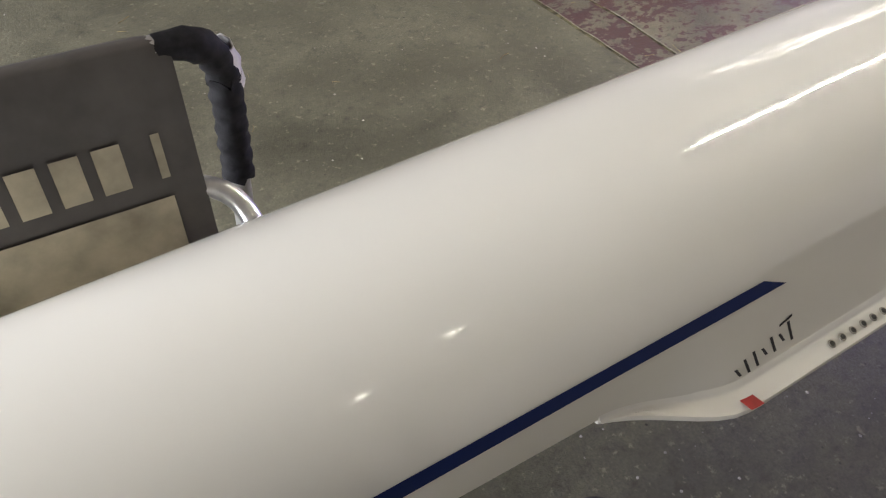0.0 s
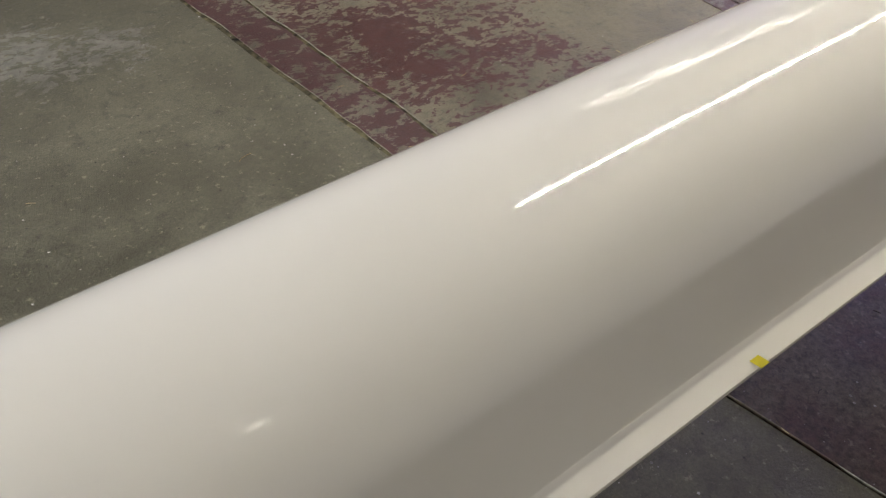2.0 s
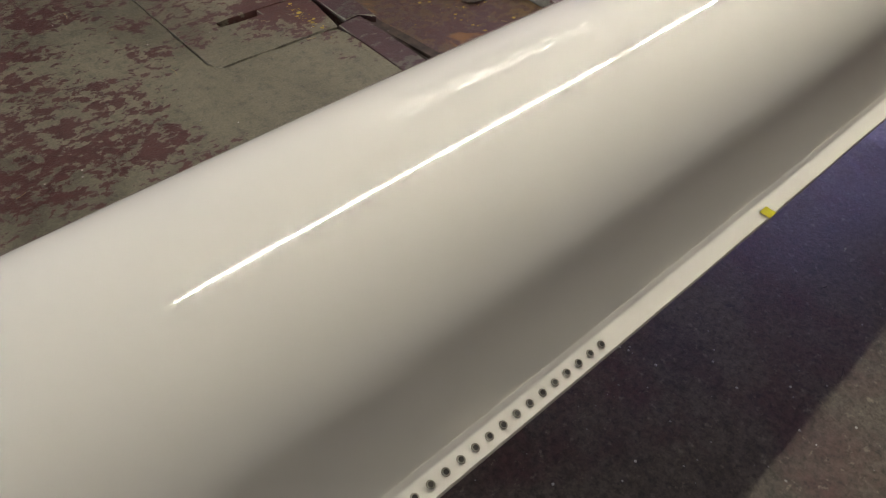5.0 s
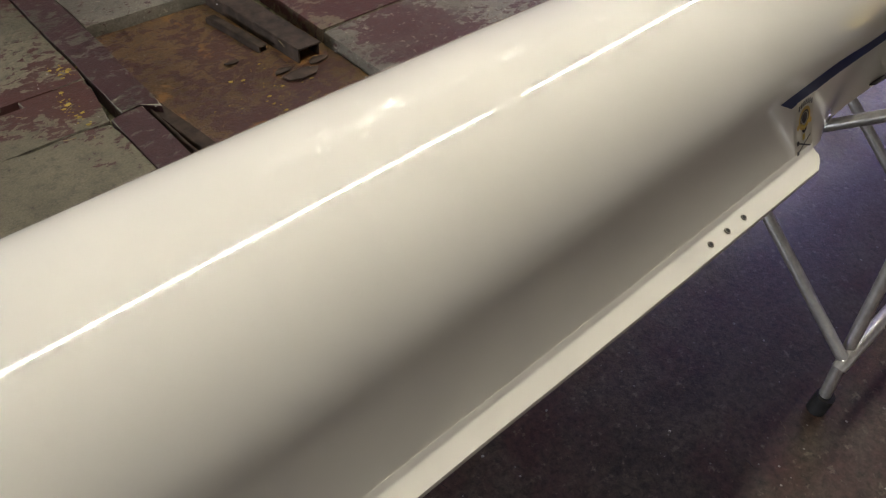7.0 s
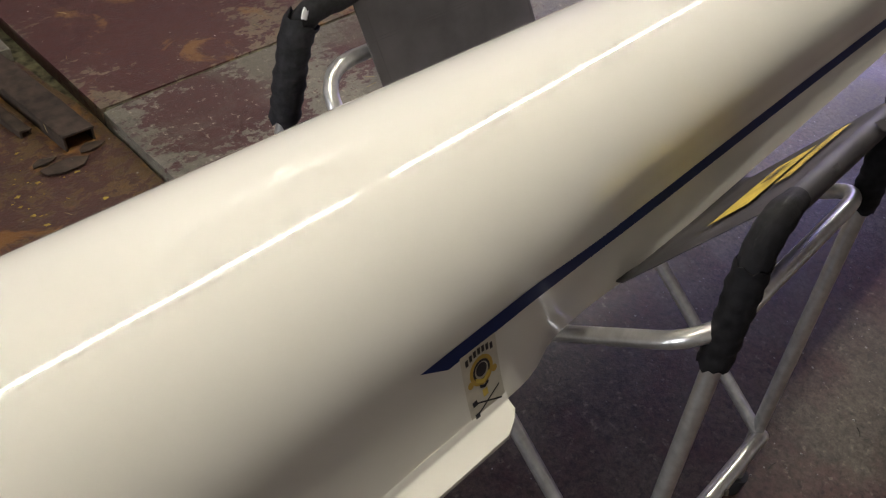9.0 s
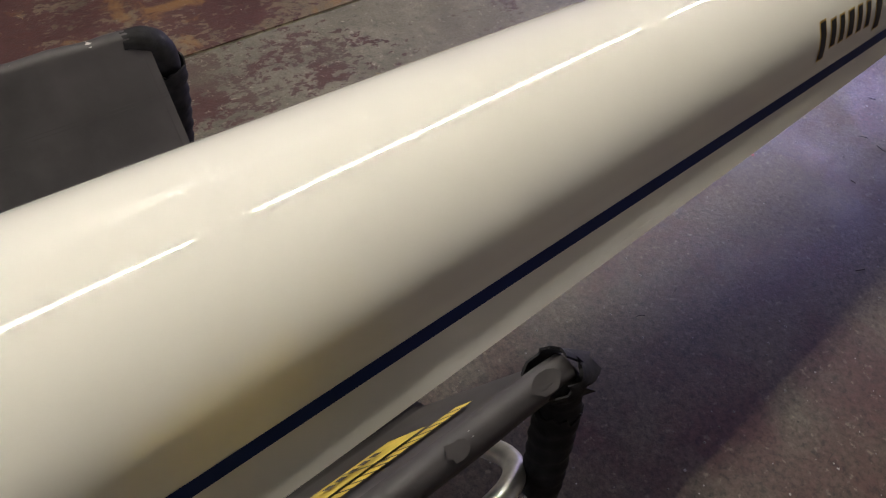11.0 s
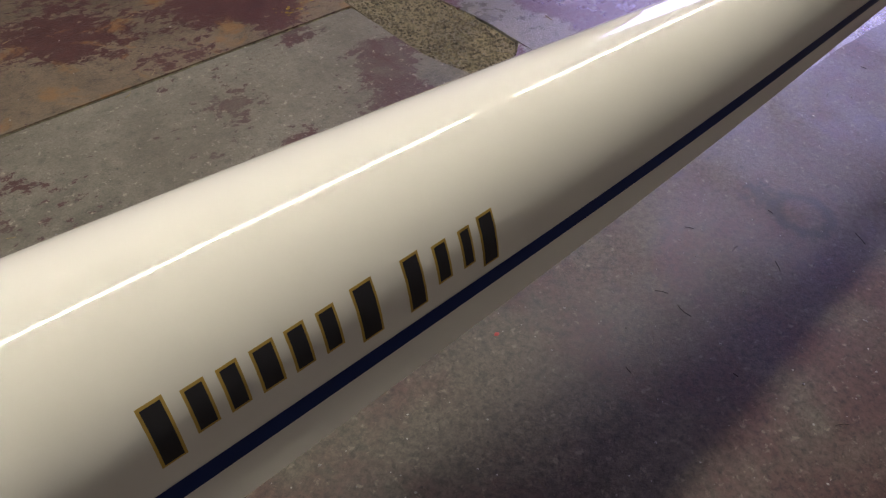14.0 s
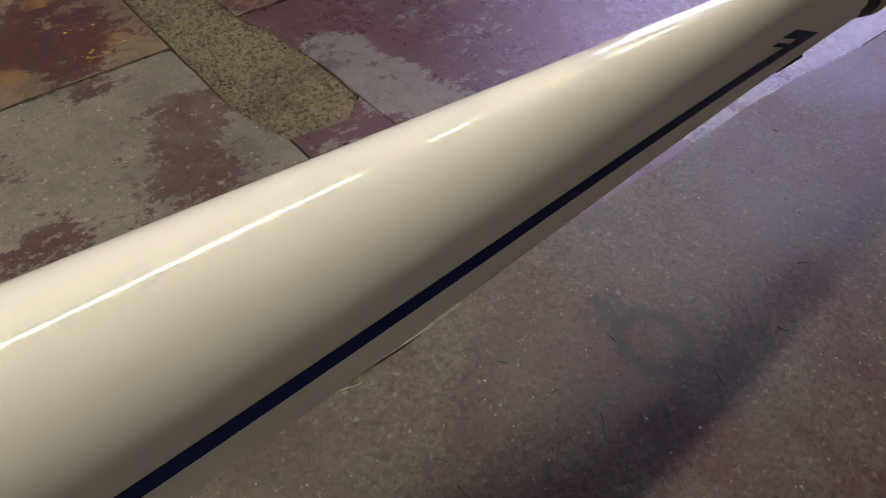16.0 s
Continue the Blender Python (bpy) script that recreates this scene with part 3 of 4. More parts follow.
def sling(label, near, far, loop_near, loop_far, low, far_print, near_print, worn):
    """A folding boat sling. near, far: y and z of the covered bar, x of the strap's two edges, x of the two elbows, x of the two feet, y of the feet,
    and how far down the legs the two sleeves reach. loop_near, loop_far: y, z and the two x of the top of each crossing frame, and y of its bottom rail."""
    ob = thing("boat_sling", label, "boat sling", "boat slings under the shell", ((near[2] + near[3]) / 2, (near[0] + far[0]) / 2, 0))

    def add(name, bm, mat, lab="", smooth=True, parent=None):
        bmesh.ops.translate(bm, verts=bm.verts[:], vec=-ob.location)
        return part(name, bm, mat, parent or ob, lab, smooth)

    for (y, z, xa, xb, ea, eb, fa, fb, fy, da, db), s in ((near, -1), (far, 1)):
        frame_ = rounded([(fa, fy, 0.03), (ea, y, z), (eb, y, z), (fb, fy, 0.03)], 0.055, 8)
        add("upper_frame", tube(frame_, 0.0125, 16), CHROME)
        for xf in (fa, fb):
            add("rubber_foot", tube([(xf, fy, 0.0), (xf, fy, 0.012), (xf, fy, 0.055)], 0.0205, 14), RUBBER)
        total = sum((q - p).length for p, q in zip(frame_, frame_[1:]))
        legs = [(Vector((f, fy, 0.03)) - Vector((e, y, z))).length for f, e in ((fa, ea), (fb, eb))]
        for e, leg, down, xs, start in ((-1, legs[0], da, xa - ea, 0), (1, legs[1], db, eb - xb, total)):
            lap = -0.009 if worn else 0.010
            cut = (leg - down - 0.03, leg + xs + lap) if e < 0 else (total - leg - xs - lap, total - leg + down + 0.03)
            path = along(frame_, *cut)
            path = path if e < 0 else path[::-1]               # from the lower end up to the strap
            length = sum((q - p).length for p, q in zip(path, path[1:]))
            fine = [along(path, min(length * i / 34, length - 1e-4), length)[0] for i in range(35)]
            slv = add("foam_sleeve", ragged(fine[:22], 0.0176 if worn else (0.0205 if s < 0 else 0.0250), fray=0.014, ruck=0.12 if worn else 0.08), FOAM, "black padded sleeve, scuffed and frayed")
            add("sleeve_cover", ragged(fine[20:], 0.0172 if worn else 0.0186, fray=0.003, ruck=0.12 if worn else 0.04, taper=0.24), FOAM, "black cover over the elbow", parent=slv)
            if not worn and s < 0 and e > 0:
                cuff = [fine[-2].lerp(fine[-8], i / 4) + Vector((0.012, 0, 0.003)) for i in range(5)]
                add("torn_cuff", ragged(cuff, 0.0222, 26, 0.034, 0.12), FOAM, "torn end of the sleeve", parent=slv)
            if worn:
                lining = [q + Vector((e * 0.006, s * 0.002, 0.004)) for q in fine[18:26]]
                add("white_lining", ragged(lining, 0.0148, 16, 0.012, 0.14), WHITE_WRAP, "white lining showing through the torn sleeve", parent=slv)
    for y, z, xa, xb, ra, rb, ry in (loop_near, loop_far):
        add("cross_frame", tube(rounded([(ra, ry, 0.185), (xa, y, z), (xb, y, z), (rb, ry, 0.185)], 0.075, 10), 0.0118, 16), CHROME)
        add("bottom_rail", tube(rounded([(ra - 0.012, ry, 0.172), (ra, ry, 0.186), (rb, ry, 0.186), (rb + 0.012, ry, 0.172)], 0.02), 0.0150, 14), CHROME)
        for f in (0.33, 0.66):
            q = Vector((ra + (rb - ra) * f, ry - 0.014, 0.190))
            add("rivet", tube([q, q + Vector((0, -0.004, 0.002))], 0.006, 10), WASHER)
    y, z, xa, xb, ra, rb, ry = loop_near
    f = 0.24
    q = Vector((xa + (ra - xa) * f, y + (ry - y) * f, z + (0.185 - z) * f))
    add("pivot_bolt", tube([q + Vector((0, -0.012, 0.010)), q + Vector((0, -0.019, 0.020))], 0.008, 6), RUBBER)

    # strap: wrapped round both bars, hanging under the deck
    (ny, nz, nxa, nxb), (fy, fz, fxa, fxb) = near[:4], far[:4]
    xm = (nxa + nxb) / 2
    hw, c = half_at(xm, edge_z(xm)), mid(xm)
    prof = [(ny + 0.0143 * math.cos(a), nz + 0.0143 * math.sin(a)) for a in [math.radians(250 - 30 * k) for k in range(8)]]
    prof += [(ny + 0.0150, nz - 0.006), (c - hw - 0.004, low + 0.002), (c - hw + 0.02, low - 0.012), (c, low - 0.016), (c + hw - 0.02, low - 0.012), (c + hw + 0.004, low + 0.002), (fy - 0.0150, fz - 0.006)]
    prof += [(fy - 0.0143 * math.cos(a), fz + 0.0143 * math.sin(a)) for a in [math.radians(40 + 30 * k) for k in range(8)]]
    fine = []
    for a, b in zip(prof, prof[1:]):
        k = max(1, round(math.hypot(b[0] - a[0], b[1] - a[1]) / 0.02))
        fine += [(a[0] + (b[0] - a[0]) * i / k, a[1] + (b[1] - a[1]) * i / k) for i in range(k)]
    fine.append(prof[-1])

    def edges(y):
        k = min(1, max(0, (y - ny) / (fy - ny)))
        return nxa + (fxa - nxa) * k, nxb + (fxb - nxb) * k

    rows = []
    for y, z in fine:
        a, b = edges(y)
        rows.append([Vector((a + (b - a) * i / 16, y, z + 0.0025 * noise.noise(Vector((i * 0.5, y * 14, 2.0))) - 0.004 * (i in (0, 16)))) for i in range(17)])
    bm, v = sheet(rows)
    under = [[bm.verts.new(p.co - Vector((0, 0, 0.003))) for p in row] for row in v]
    for a, b in zip(under, under[1:]):
        for i in range(16):
            bm.faces.new((a[i], b[i], b[i + 1], a[i + 1]))
    for a, b, d, e in zip(v, v[1:], under, under[1:]):
        for i in (0, -1):
            bm.faces.new((a[i], b[i], e[i], d[i]))
    strap = add("strap", bm, STRAP if far_print else DARK_STRAP, "dark grey vinyl strap")

    def on(side_, u, f, lift):
        """A point on the strap between the hull (f = 0) and a bar (1); u: metres from its edge that is nearer the stern."""
        a, b = (Vector((0, c - hw - 0.004, low + 0.002)), Vector((0, ny + 0.0150, nz - 0.006))) if side_ < 0 else (Vector((0, c + hw + 0.004, low + 0.002)), Vector((0, fy - 0.0150, fz - 0.006)))
        p = a.lerp(b, f)
        n_ = Vector((0, b.z - a.z, -(b.y - a.y))).normalized()
        n_ = n_ if n_.z > 0 else -n_
        return Vector((edges(p.y)[0] + u, p.y, p.z)) + n_ * lift

    def patch(side_, u0, u1, f0, f1, mat, name, lift=0.0035, slant=0.0, lab=""):
        bm, _ = sheet([[on(side_, u0 + (u1 - u0) * i / 6 + slant * (j / 3), f0 + (f1 - f0) * j / 3, lift) for j in range(4)] for i in range(7)])
        add(name, bm, mat, lab, parent=strap)

    wide = nxb - nxa
    if far_print:
        patch(1, 0.01, wide - 0.032, 0.27, 0.53, CREAM_PRINT, "printed_band", lab="worn cream printed band")
        for i in range(9):
            a = wide - 0.030 - 0.0375 * i
            patch(1, a - (0.0085 if i == 0 else 0.026), a, 0.605, 0.775, CREAM_PRINT, "printed_letter_bar")
    else:
        for f in (0.70, 0.722):
            patch(1, 0.004, fxb - fxa - 0.004, f, f + 0.005, SEAM, "stitched_seam", 0.0035)
        for e in (0.012, fxb - fxa - 0.014):
            patch(1, e, e + 0.002, 0.05, 0.95, SEAM, "stitched_seam", 0.0035)
    if near_print:
        patch(-1, 0.060, 0.246, 0.46, 0.70, YELLOW_INK, "printed_band", slant=0.012, lab="yellow printed band")
        for i in range(15):
            patch(-1, 0.115 + 0.0115 * i, 0.124 + 0.0115 * i, 0.75, 0.85, YELLOW_INK, "printed_letter_bar", slant=0.004)
        for i in range(5):
            patch(-1, 0.165 + 0.012 * i, 0.173 + 0.012 * i, 0.55, 0.62, SEAM, "printed_letter_bar", 0.005)
        patch(-1, 0.186, 0.189, 0.54, 0.86, BLACK_INK, "pen_stroke", 0.0055, 0.012)
        patch(-1, 0.002, wide - 0.002, 0.03, 0.042, SEAM, "stitched_seam", 0.0045)
        patch(-1, 0.010, 0.0125, 0.05, 0.95, SEAM, "stitched_seam", 0.0045)
        for px, pr in ((0.222, 0.014), (0.095, 0.008), (0.318, 0.020), (0.150, 0.006)):
            bm = bmesh.new()
            rim_ = []
            for k in range(12):
                r = pr * (0.75 + 0.5 * noise.noise(Vector((k * 0.9, px * 50, 0))))
                w = math.radians(118) - r * 0.7 * math.sin(k * 0.5236) / 0.0143
                rim_.append(bm.verts.new((nxa + px + r * math.cos(k * 0.5236), ny + 0.0155 * math.cos(w), nz + 0.0155 * math.sin(w) + 0.001)))
            bm.faces.new(rim_)
            add("worn_mark", bm, SEAM, "dark scuff on the covered bar", parent=strap)
        y, z, e = far[0], far[1], far[4]
        add("paint_spot", ragged([(e + 0.002, y - 0.016, z + 0.010), (e - 0.002, y - 0.017, z + 0.006), (e - 0.005, y - 0.018, z - 0.001)], 0.0042, 10, 0.004, 0.3), WHITE_PAINT, "white paint spot on the sleeve")
    return ob


sling("aluminium boat sling with dark strap and black padded sleeves",
      (0.119, 0.894, 4.322, 4.672, 4.288, 4.680, 4.217, 4.657, 0.008, 0.170, 0.150), (0.790, 0.856, 4.282, 4.640, 4.196, 4.665, 4.130, 4.700, 0.915, 0.165, 0.165),
      (0.102, 0.748, 4.243, 4.674, 4.225, 4.650, 0.76), (0.768, 0.765, 4.205, 4.625, 4.198, 4.660, 0.018), edge_z(4.48), False, True, False)
sling("aluminium boat sling with printed grey strap and torn sleeves",
      (0.172, 0.838, 0.045, 0.395, -0.02, 0.452, -0.07, 0.49, 0.05, 0.22, 0.22), (0.722, 0.862, 0.022, 0.374, -0.02, 0.424, -0.07, 0.440, 0.80, 0.16, 0.165),
      (0.225, 0.655, 0.0, 0.38, 0.0, 0.38, 0.76), (0.700, 0.712, 0.01, 0.412, 0.0, 0.40, 0.05), curve("sheer", 0.2), True, False, True)


# ---- floor ----
x0, x1, y0, y1, top = ROOM
floor = tagged(part("floor", box(bmesh.new(), x0, x1, y0, y1, -0.30, -0.06), JOINT, smooth=False), "worn concrete boathouse floor with flaking red paint", "floor", kind="structure")


def slab(corners, mat, z=0.0, label="", hole=None, rough=1.0, edge=0.004):
    """A slab on four ground corners, going round; hole: x0, x1, y0, y1 left open."""
    bm = bmesh.new()

    def prism(pts):
        a = [bm.verts.new((p[0], p[1], -0.06)) for p in pts]
        c = [bm.verts.new((p[0], p[1], z)) for p in pts]
        bm.faces.new(c)
        bm.faces.new(a[::-1])
        for i in range(len(pts)):
            k = (i + 1) % len(pts)
            bm.faces.new((a[i], a[k], c[k], c[i]))

    if hole:
        a, c, d, e = hole
        p, q, r, t = corners
        prism([p, q, (c, d), (a, d)])
        prism([q, r, (c, e), (c, d)])
        prism([r, t, (a, e), (c, e)])
        prism([t, p, (a, d), (a, e)])
    else:
        pts = []
        for (ax, ay), (bx, by) in zip(corners, corners[1:] + corners[:1]):
            k = max(1, min(90, round(math.hypot(bx - ax, by - ay) / 0.05)))
            for i in range(k):
                q = Vector((ax + (bx - ax) * i / k, ay + (by - ay) * i / k, 0))
                if i:
                    q += rough * (0.005 * noise.noise_vector(q * 7) + 0.003 * noise.noise_vector(q * 31))
                pts.append((q.x, q.y))
        prism(pts)
        es = [ed for ed in bm.edges if all(abs(v.co.z - z) < 1e-6 for v in ed.verts)]
        bevel = bmesh.ops.bevel(bm, geom=es, offset=edge, segments=1, affect="EDGES")
        for f in bevel["faces"]:
            f.material_index = 1
    ob = part("floor_slab", bm, mat, floor, label, False)
    ob.data.materials.append(WORN_EDGE)


def joint_a(y):
    return 1.901 - 0.100 * (y - 1.390)


def joint_b(y):
    return 2.065 - 0.085 * (y - 1.400)


def joint_c(x):
    return 1.920 + 0.025 * (x - 4.4) - 0.004 * max(0.0, x - 6.0) ** 2


n, s = y1, 0.668
slab([(x0, s), (joint_a(s) - 0.012, s), (joint_a(n) - 0.012, n), (x0, n)], GREY_FLOOR, rough=1.8, edge=0.017)
slab([(joint_a(s) + 0.009, s), (joint_b(s) - 0.007, s), (joint_b(n) - 0.007, n), (joint_a(n) + 0.009, n)], PLUM_FLOOR, -0.001, rough=1.8, edge=0.012)
slab([(joint_b(s) + 0.007, s), (3.497, s), (3.497, 1.868), (3.014, 1.862), (3.014, n), (joint_b(n) + 0.007, n)], RED_FLOOR, rough=1.8, edge=0.013)
slab([(3.020, 1.870), (3.498, 1.876), (3.530, 2.072), (3.158, 2.070), (3.158, 2.110), (3.532, 2.112), (3.536, n), (3.020, n)], RED_FLOOR, 0.002, rough=0.8, edge=0.006)
slab([(3.332, 2.068), (3.526, 2.070), (3.528, 2.116), (3.328, 2.116)], RED_FLOOR, -0.002, rough=0.3, edge=0.003)
slab([(x0, y0), (3.01, y0), (1.955, s - 0.002), (x0, s - 0.002)], GREY_FLOOR, edge=0.002)
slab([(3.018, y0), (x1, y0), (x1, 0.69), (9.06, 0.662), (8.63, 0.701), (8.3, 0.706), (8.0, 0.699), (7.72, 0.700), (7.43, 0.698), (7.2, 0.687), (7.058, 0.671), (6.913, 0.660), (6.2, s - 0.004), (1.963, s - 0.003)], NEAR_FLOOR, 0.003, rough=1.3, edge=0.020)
part("joint_filler", box(bmesh.new(), 6.0, 9.3, 0.60, 0.72, -0.059, -0.006), JOINT, floor, "dirt packed along the slab edge", False)
part("joint_filler", box(bmesh.new(), 1.1, 2.3, s + 0.01, n - 0.01, -0.058, -0.010), JOINT, floor, "mossy dirt in the slab joints", False)
for along_y, joint, a, b, wide in ((1, joint_a, s + 0.01, n - 0.01, 0.024), (1, joint_b, s + 0.01, n - 0.01, 0.020), (0, joint_c, 4.30, 7.06, 0.014)):
    rows = []
    for i in range(420):
        u = a + (b - a) * (i / 419) ** (1.6 if along_y else 1.0)
        row = []
        for j in range(-4, 5):
            v = joint(u) + wide * j / 4 + 0.005 * noise.noise((u * 35, j, 3))
            q = Vector((v, u, 0) if along_y else (u, v, 0))
            q.z = -0.0042 + 0.0014 * noise.noise(q * 18) + 0.0007 * noise.noise(q * 60)
            row.append(q)
        rows.append(row)
    part("joint_filler", sheet(rows)[0], JOINT, floor, "brown dirt packed in the slab joint", False)
# sunken track
slab([(3.502, s), (3.592, s), (3.604, 1.884), (3.502, 1.872)], STRIP_FLOOR, 0.003, rough=0.5)
slab([(3.540, 1.882), (3.600, 1.890), (3.648, 1.846), (3.656, 2.21), (3.66, n), (3.542, n)], STRIP_FLOOR, 0.006, rough=0.9)
slab([(3.596, s), (4.296, s), (4.280, 1.95), (4.226, 2.378), (3.661, 2.392), (3.652, 1.84), (3.608, 1.88)], PIT_FLOOR, -0.042)
slab([(3.664, 2.398), (4.222, 2.384), (4.20, n), (3.664, n)], PALE_FLOOR)
# beyond the track
slab([(4.288, joint_c(4.35) + 0.006), (7.07, joint_c(7.07) + 0.006), (7.10, n), (4.21, n)], RUST_FLOOR, 0.002, hole=(5.700, 5.800, 2.180, 2.245))
slab([(4.304, s), (7.135, s), (7.13, 1.41), (7.072, 1.59), (7.07, joint_c(7.07) - 0.006), (4.288, joint_c(4.35) - 0.006)], PALE_FLOOR)
slab([(7.139, s), (7.413, s), (7.413, 1.455), (7.322, 1.380), (7.139, 1.404)], MAROON_FLOOR)
slab([(7.138, 1.412), (7.32, 1.386), (7.408, 1.464), (7.404, 1.68), (7.374, 1.90), (7.328, 2.03), (7.328, n), (7.112, n), (7.082, 1.98), (7.078, 1.59)], AGGREGATE, -0.006)
slab([(7.417, s), (x1, s), (x1, 2.02), (7.335, 2.025), (7.378, 1.90), (7.408, 1.68), (7.417, 1.455)], MAROON_FLOOR, rough=1.3, edge=0.002)
slab([(7.332, 2.03), (x1, 2.03), (x1, n), (7.332, n)], RUST_FLOOR, 0.008)


def channel(xa, xb, ya, yb, top, lean=0.0):
    """A steel channel lying open side down: a top plate on two flanges."""
    bm = bmesh.new()
    box(bm, xa, xb, ya, yb, top - 0.006, top, 0.002)
    box(bm, xa, xa + 0.006, ya + 0.004, yb, -0.055, top - 0.0055)
    box(bm, xb - 0.006, xb, ya + 0.012, yb, -0.055, top - 0.0055)
    bmesh.ops.subdivide_edges(bm, edges=[e for e in bm.edges if e.calc_length() > 0.2], cuts=12)
    for v in bm.verts:
        v.co.x += lean * (v.co.y - ya) + 0.003 * noise.noise(v.co * 14)
        v.co.z += 0.004 * noise.noise(v.co * 9)
    return tagged(part("steel_channel", bm, STEEL, smooth=False), "rusty steel channel sunk in the concrete floor", "floor channel")


channel(3.700, 3.745, 1.20, 2.27, -0.020, -0.115)
channel(3.632, 3.640, 1.20, 2.20, -0.012, -0.02)
channel(4.140, 4.232, 1.85, 2.375, 0.010, -0.09)
channel(4.070, 4.105, 1.98, 2.26, -0.018, -0.15)
for i, (xx, yy, sz) in enumerate(((4.105, 1.795, 0.06), (4.07, 1.84, 0.03), (4.20, 1.83, 0.035), (3.96, 1.98, 0.025))):
    bm = bmesh.new()
    vs_ = [bm.verts.new((xx + sz * (0.8 + 0.5 * random.random()) * math.cos(k * 0.9), yy + 0.45 * sz * (0.7 + 0.6 * random.random()) * math.sin(k * 0.9), -0.040 + 0.006 * random.random())) for k in range(7)]
    f = bm.faces.new(vs_)
    r = bmesh.ops.extrude_face_region(bm, geom=[f])
    bmesh.ops.translate(bm, verts=[v for v in r["geom"] if isinstance(v, bmesh.types.BMVert)], vec=(0, 0, 0.004))
    tagged(part("rust_flake", bm, STEEL, smooth=False), "loose flake of rusted steel lying in the track", "debris", "rust flakes in the track")

# ---- walls and roof ----


def wall(name, a, b, c, d, e, f, mat=WALL):
    return tagged(part(name, box(bmesh.new(), a, b, c, d, e, f), mat, smooth=False), "plain painted boathouse wall", "wall", kind="structure")


wall("wall_north", x0, x1, y1, y1 + 0.2, -0.3, top)
wall("wall_south", x0, x1, y0 - 0.2, y0, -0.3, top, FILL_WALL)


def wall_with_door(name, a, b, d0, d1, height):
    bm = bmesh.new()
    box(bm, a, b, y0 - 0.2, d0, -0.3, top)
    box(bm, a, b, d1, y1 + 0.2, -0.3, top)
    box(bm, a, b, d0, d1, height, top)
    tagged(part(name, bm, WALL, smooth=False), "painted boathouse wall with an open doorway", "wall", kind="structure")


wall_with_door("wall_east", x1, x1 + 0.2, 0.7, 5.1, 3.3)
wall_with_door("wall_west", x0 - 0.2, x0, 0.2, 3.3, 2.8)
tagged(part("ground", box(bmesh.new(), x0 - 300, x1 + 300, y0 - 300, y1 + 300, -0.6, -0.301), GREY_FLOOR, smooth=False), "paved yard outside the boathouse", "ground", kind="structure")
tagged(part("ceiling", box(bmesh.new(), x0 - 0.2, x1 + 0.2, y0 - 0.2, y1 + 0.2, top, top + 0.2), CEILING, smooth=False), "brown timber roof lining", "ceiling", kind="structure")

# ---- lamps ----


def glass_tube(name, strength):
    m, nn, ll, p = material(name)
    p.inputs["Emission Color"].default_value = (*WARM, 1)
    p.inputs["Emission Strength"].default_value = strength
    return m


TUBE_GLOW = glass_tube("fluorescent tube glass", 290)
# glow of the added slits whose reflections streak the hull
SLIT_GLOW = glass_tube("glow for hull streaks", 16)
PANEL_BACK = plain("dark panel backing", (0.10, 0.095, 0.08), 0.6, var=0.3, scale=5)
SHORT_TUBE = glass_tube("short fluorescent tube glass", 150)
LAMP_BODY = plain("white enamel lamp body", (0.7, 0.7, 0.68), 0.4)


def tube_lamp(x, y, z, glow, length=2.5):
    ob = thing("ceiling_light", "white fluorescent batten with a bare lit tube under the roof", "ceiling light", "fluorescent battens", (x, y, z))
    cuts = 10 if length > 1 else 1
    part("lamp_body", box(bmesh.new(), -length / 2, length / 2, -0.03, 0.03, 0.03, 0.08, 0.005), LAMP_BODY, ob)
    part("tube", tube([((length - 0.06) * (i / cuts - 0.5), 0, 0) for i in range(cuts + 1)], 0.0105 if length > 1 else 0.0035, 10), glow, ob, "lit fluorescent tube")
    for e in (-1, 1):
        part("end_cap", box(bmesh.new(), e * (length / 2 - 0.02) - 0.015, e * (length / 2 - 0.02) + 0.015, -0.022, 0.022, -0.022, 0.035, 0.003), LAMP_BODY, ob)
        part("hanger_rod", tube([(e * length * 0.35, 0, 0.075), (e * length * 0.35, 0, top - z + 0.01)], 0.005, 8), LAMP_BODY, ob)
    return ob


for xa, xb, ya, yb in ((2.56, 5.08, 0.94, 1.0), (5.33, 8.0, 1.04, 1.30), (8.35, 11.0, 1.35, 1.54)):
    lamp = tube_lamp((xa + xb) / 2, (ya + yb) / 2, 2.95, TUBE_GLOW, xb - xa + 0.06)
    lamp.rotation_euler[2] = math.atan2(yb - ya, xb - xa)
for x, y in ((1.22, -0.70), (0.82, -1.25)):
    tube_lamp(x, y, 2.95, SHORT_TUBE, 0.15)


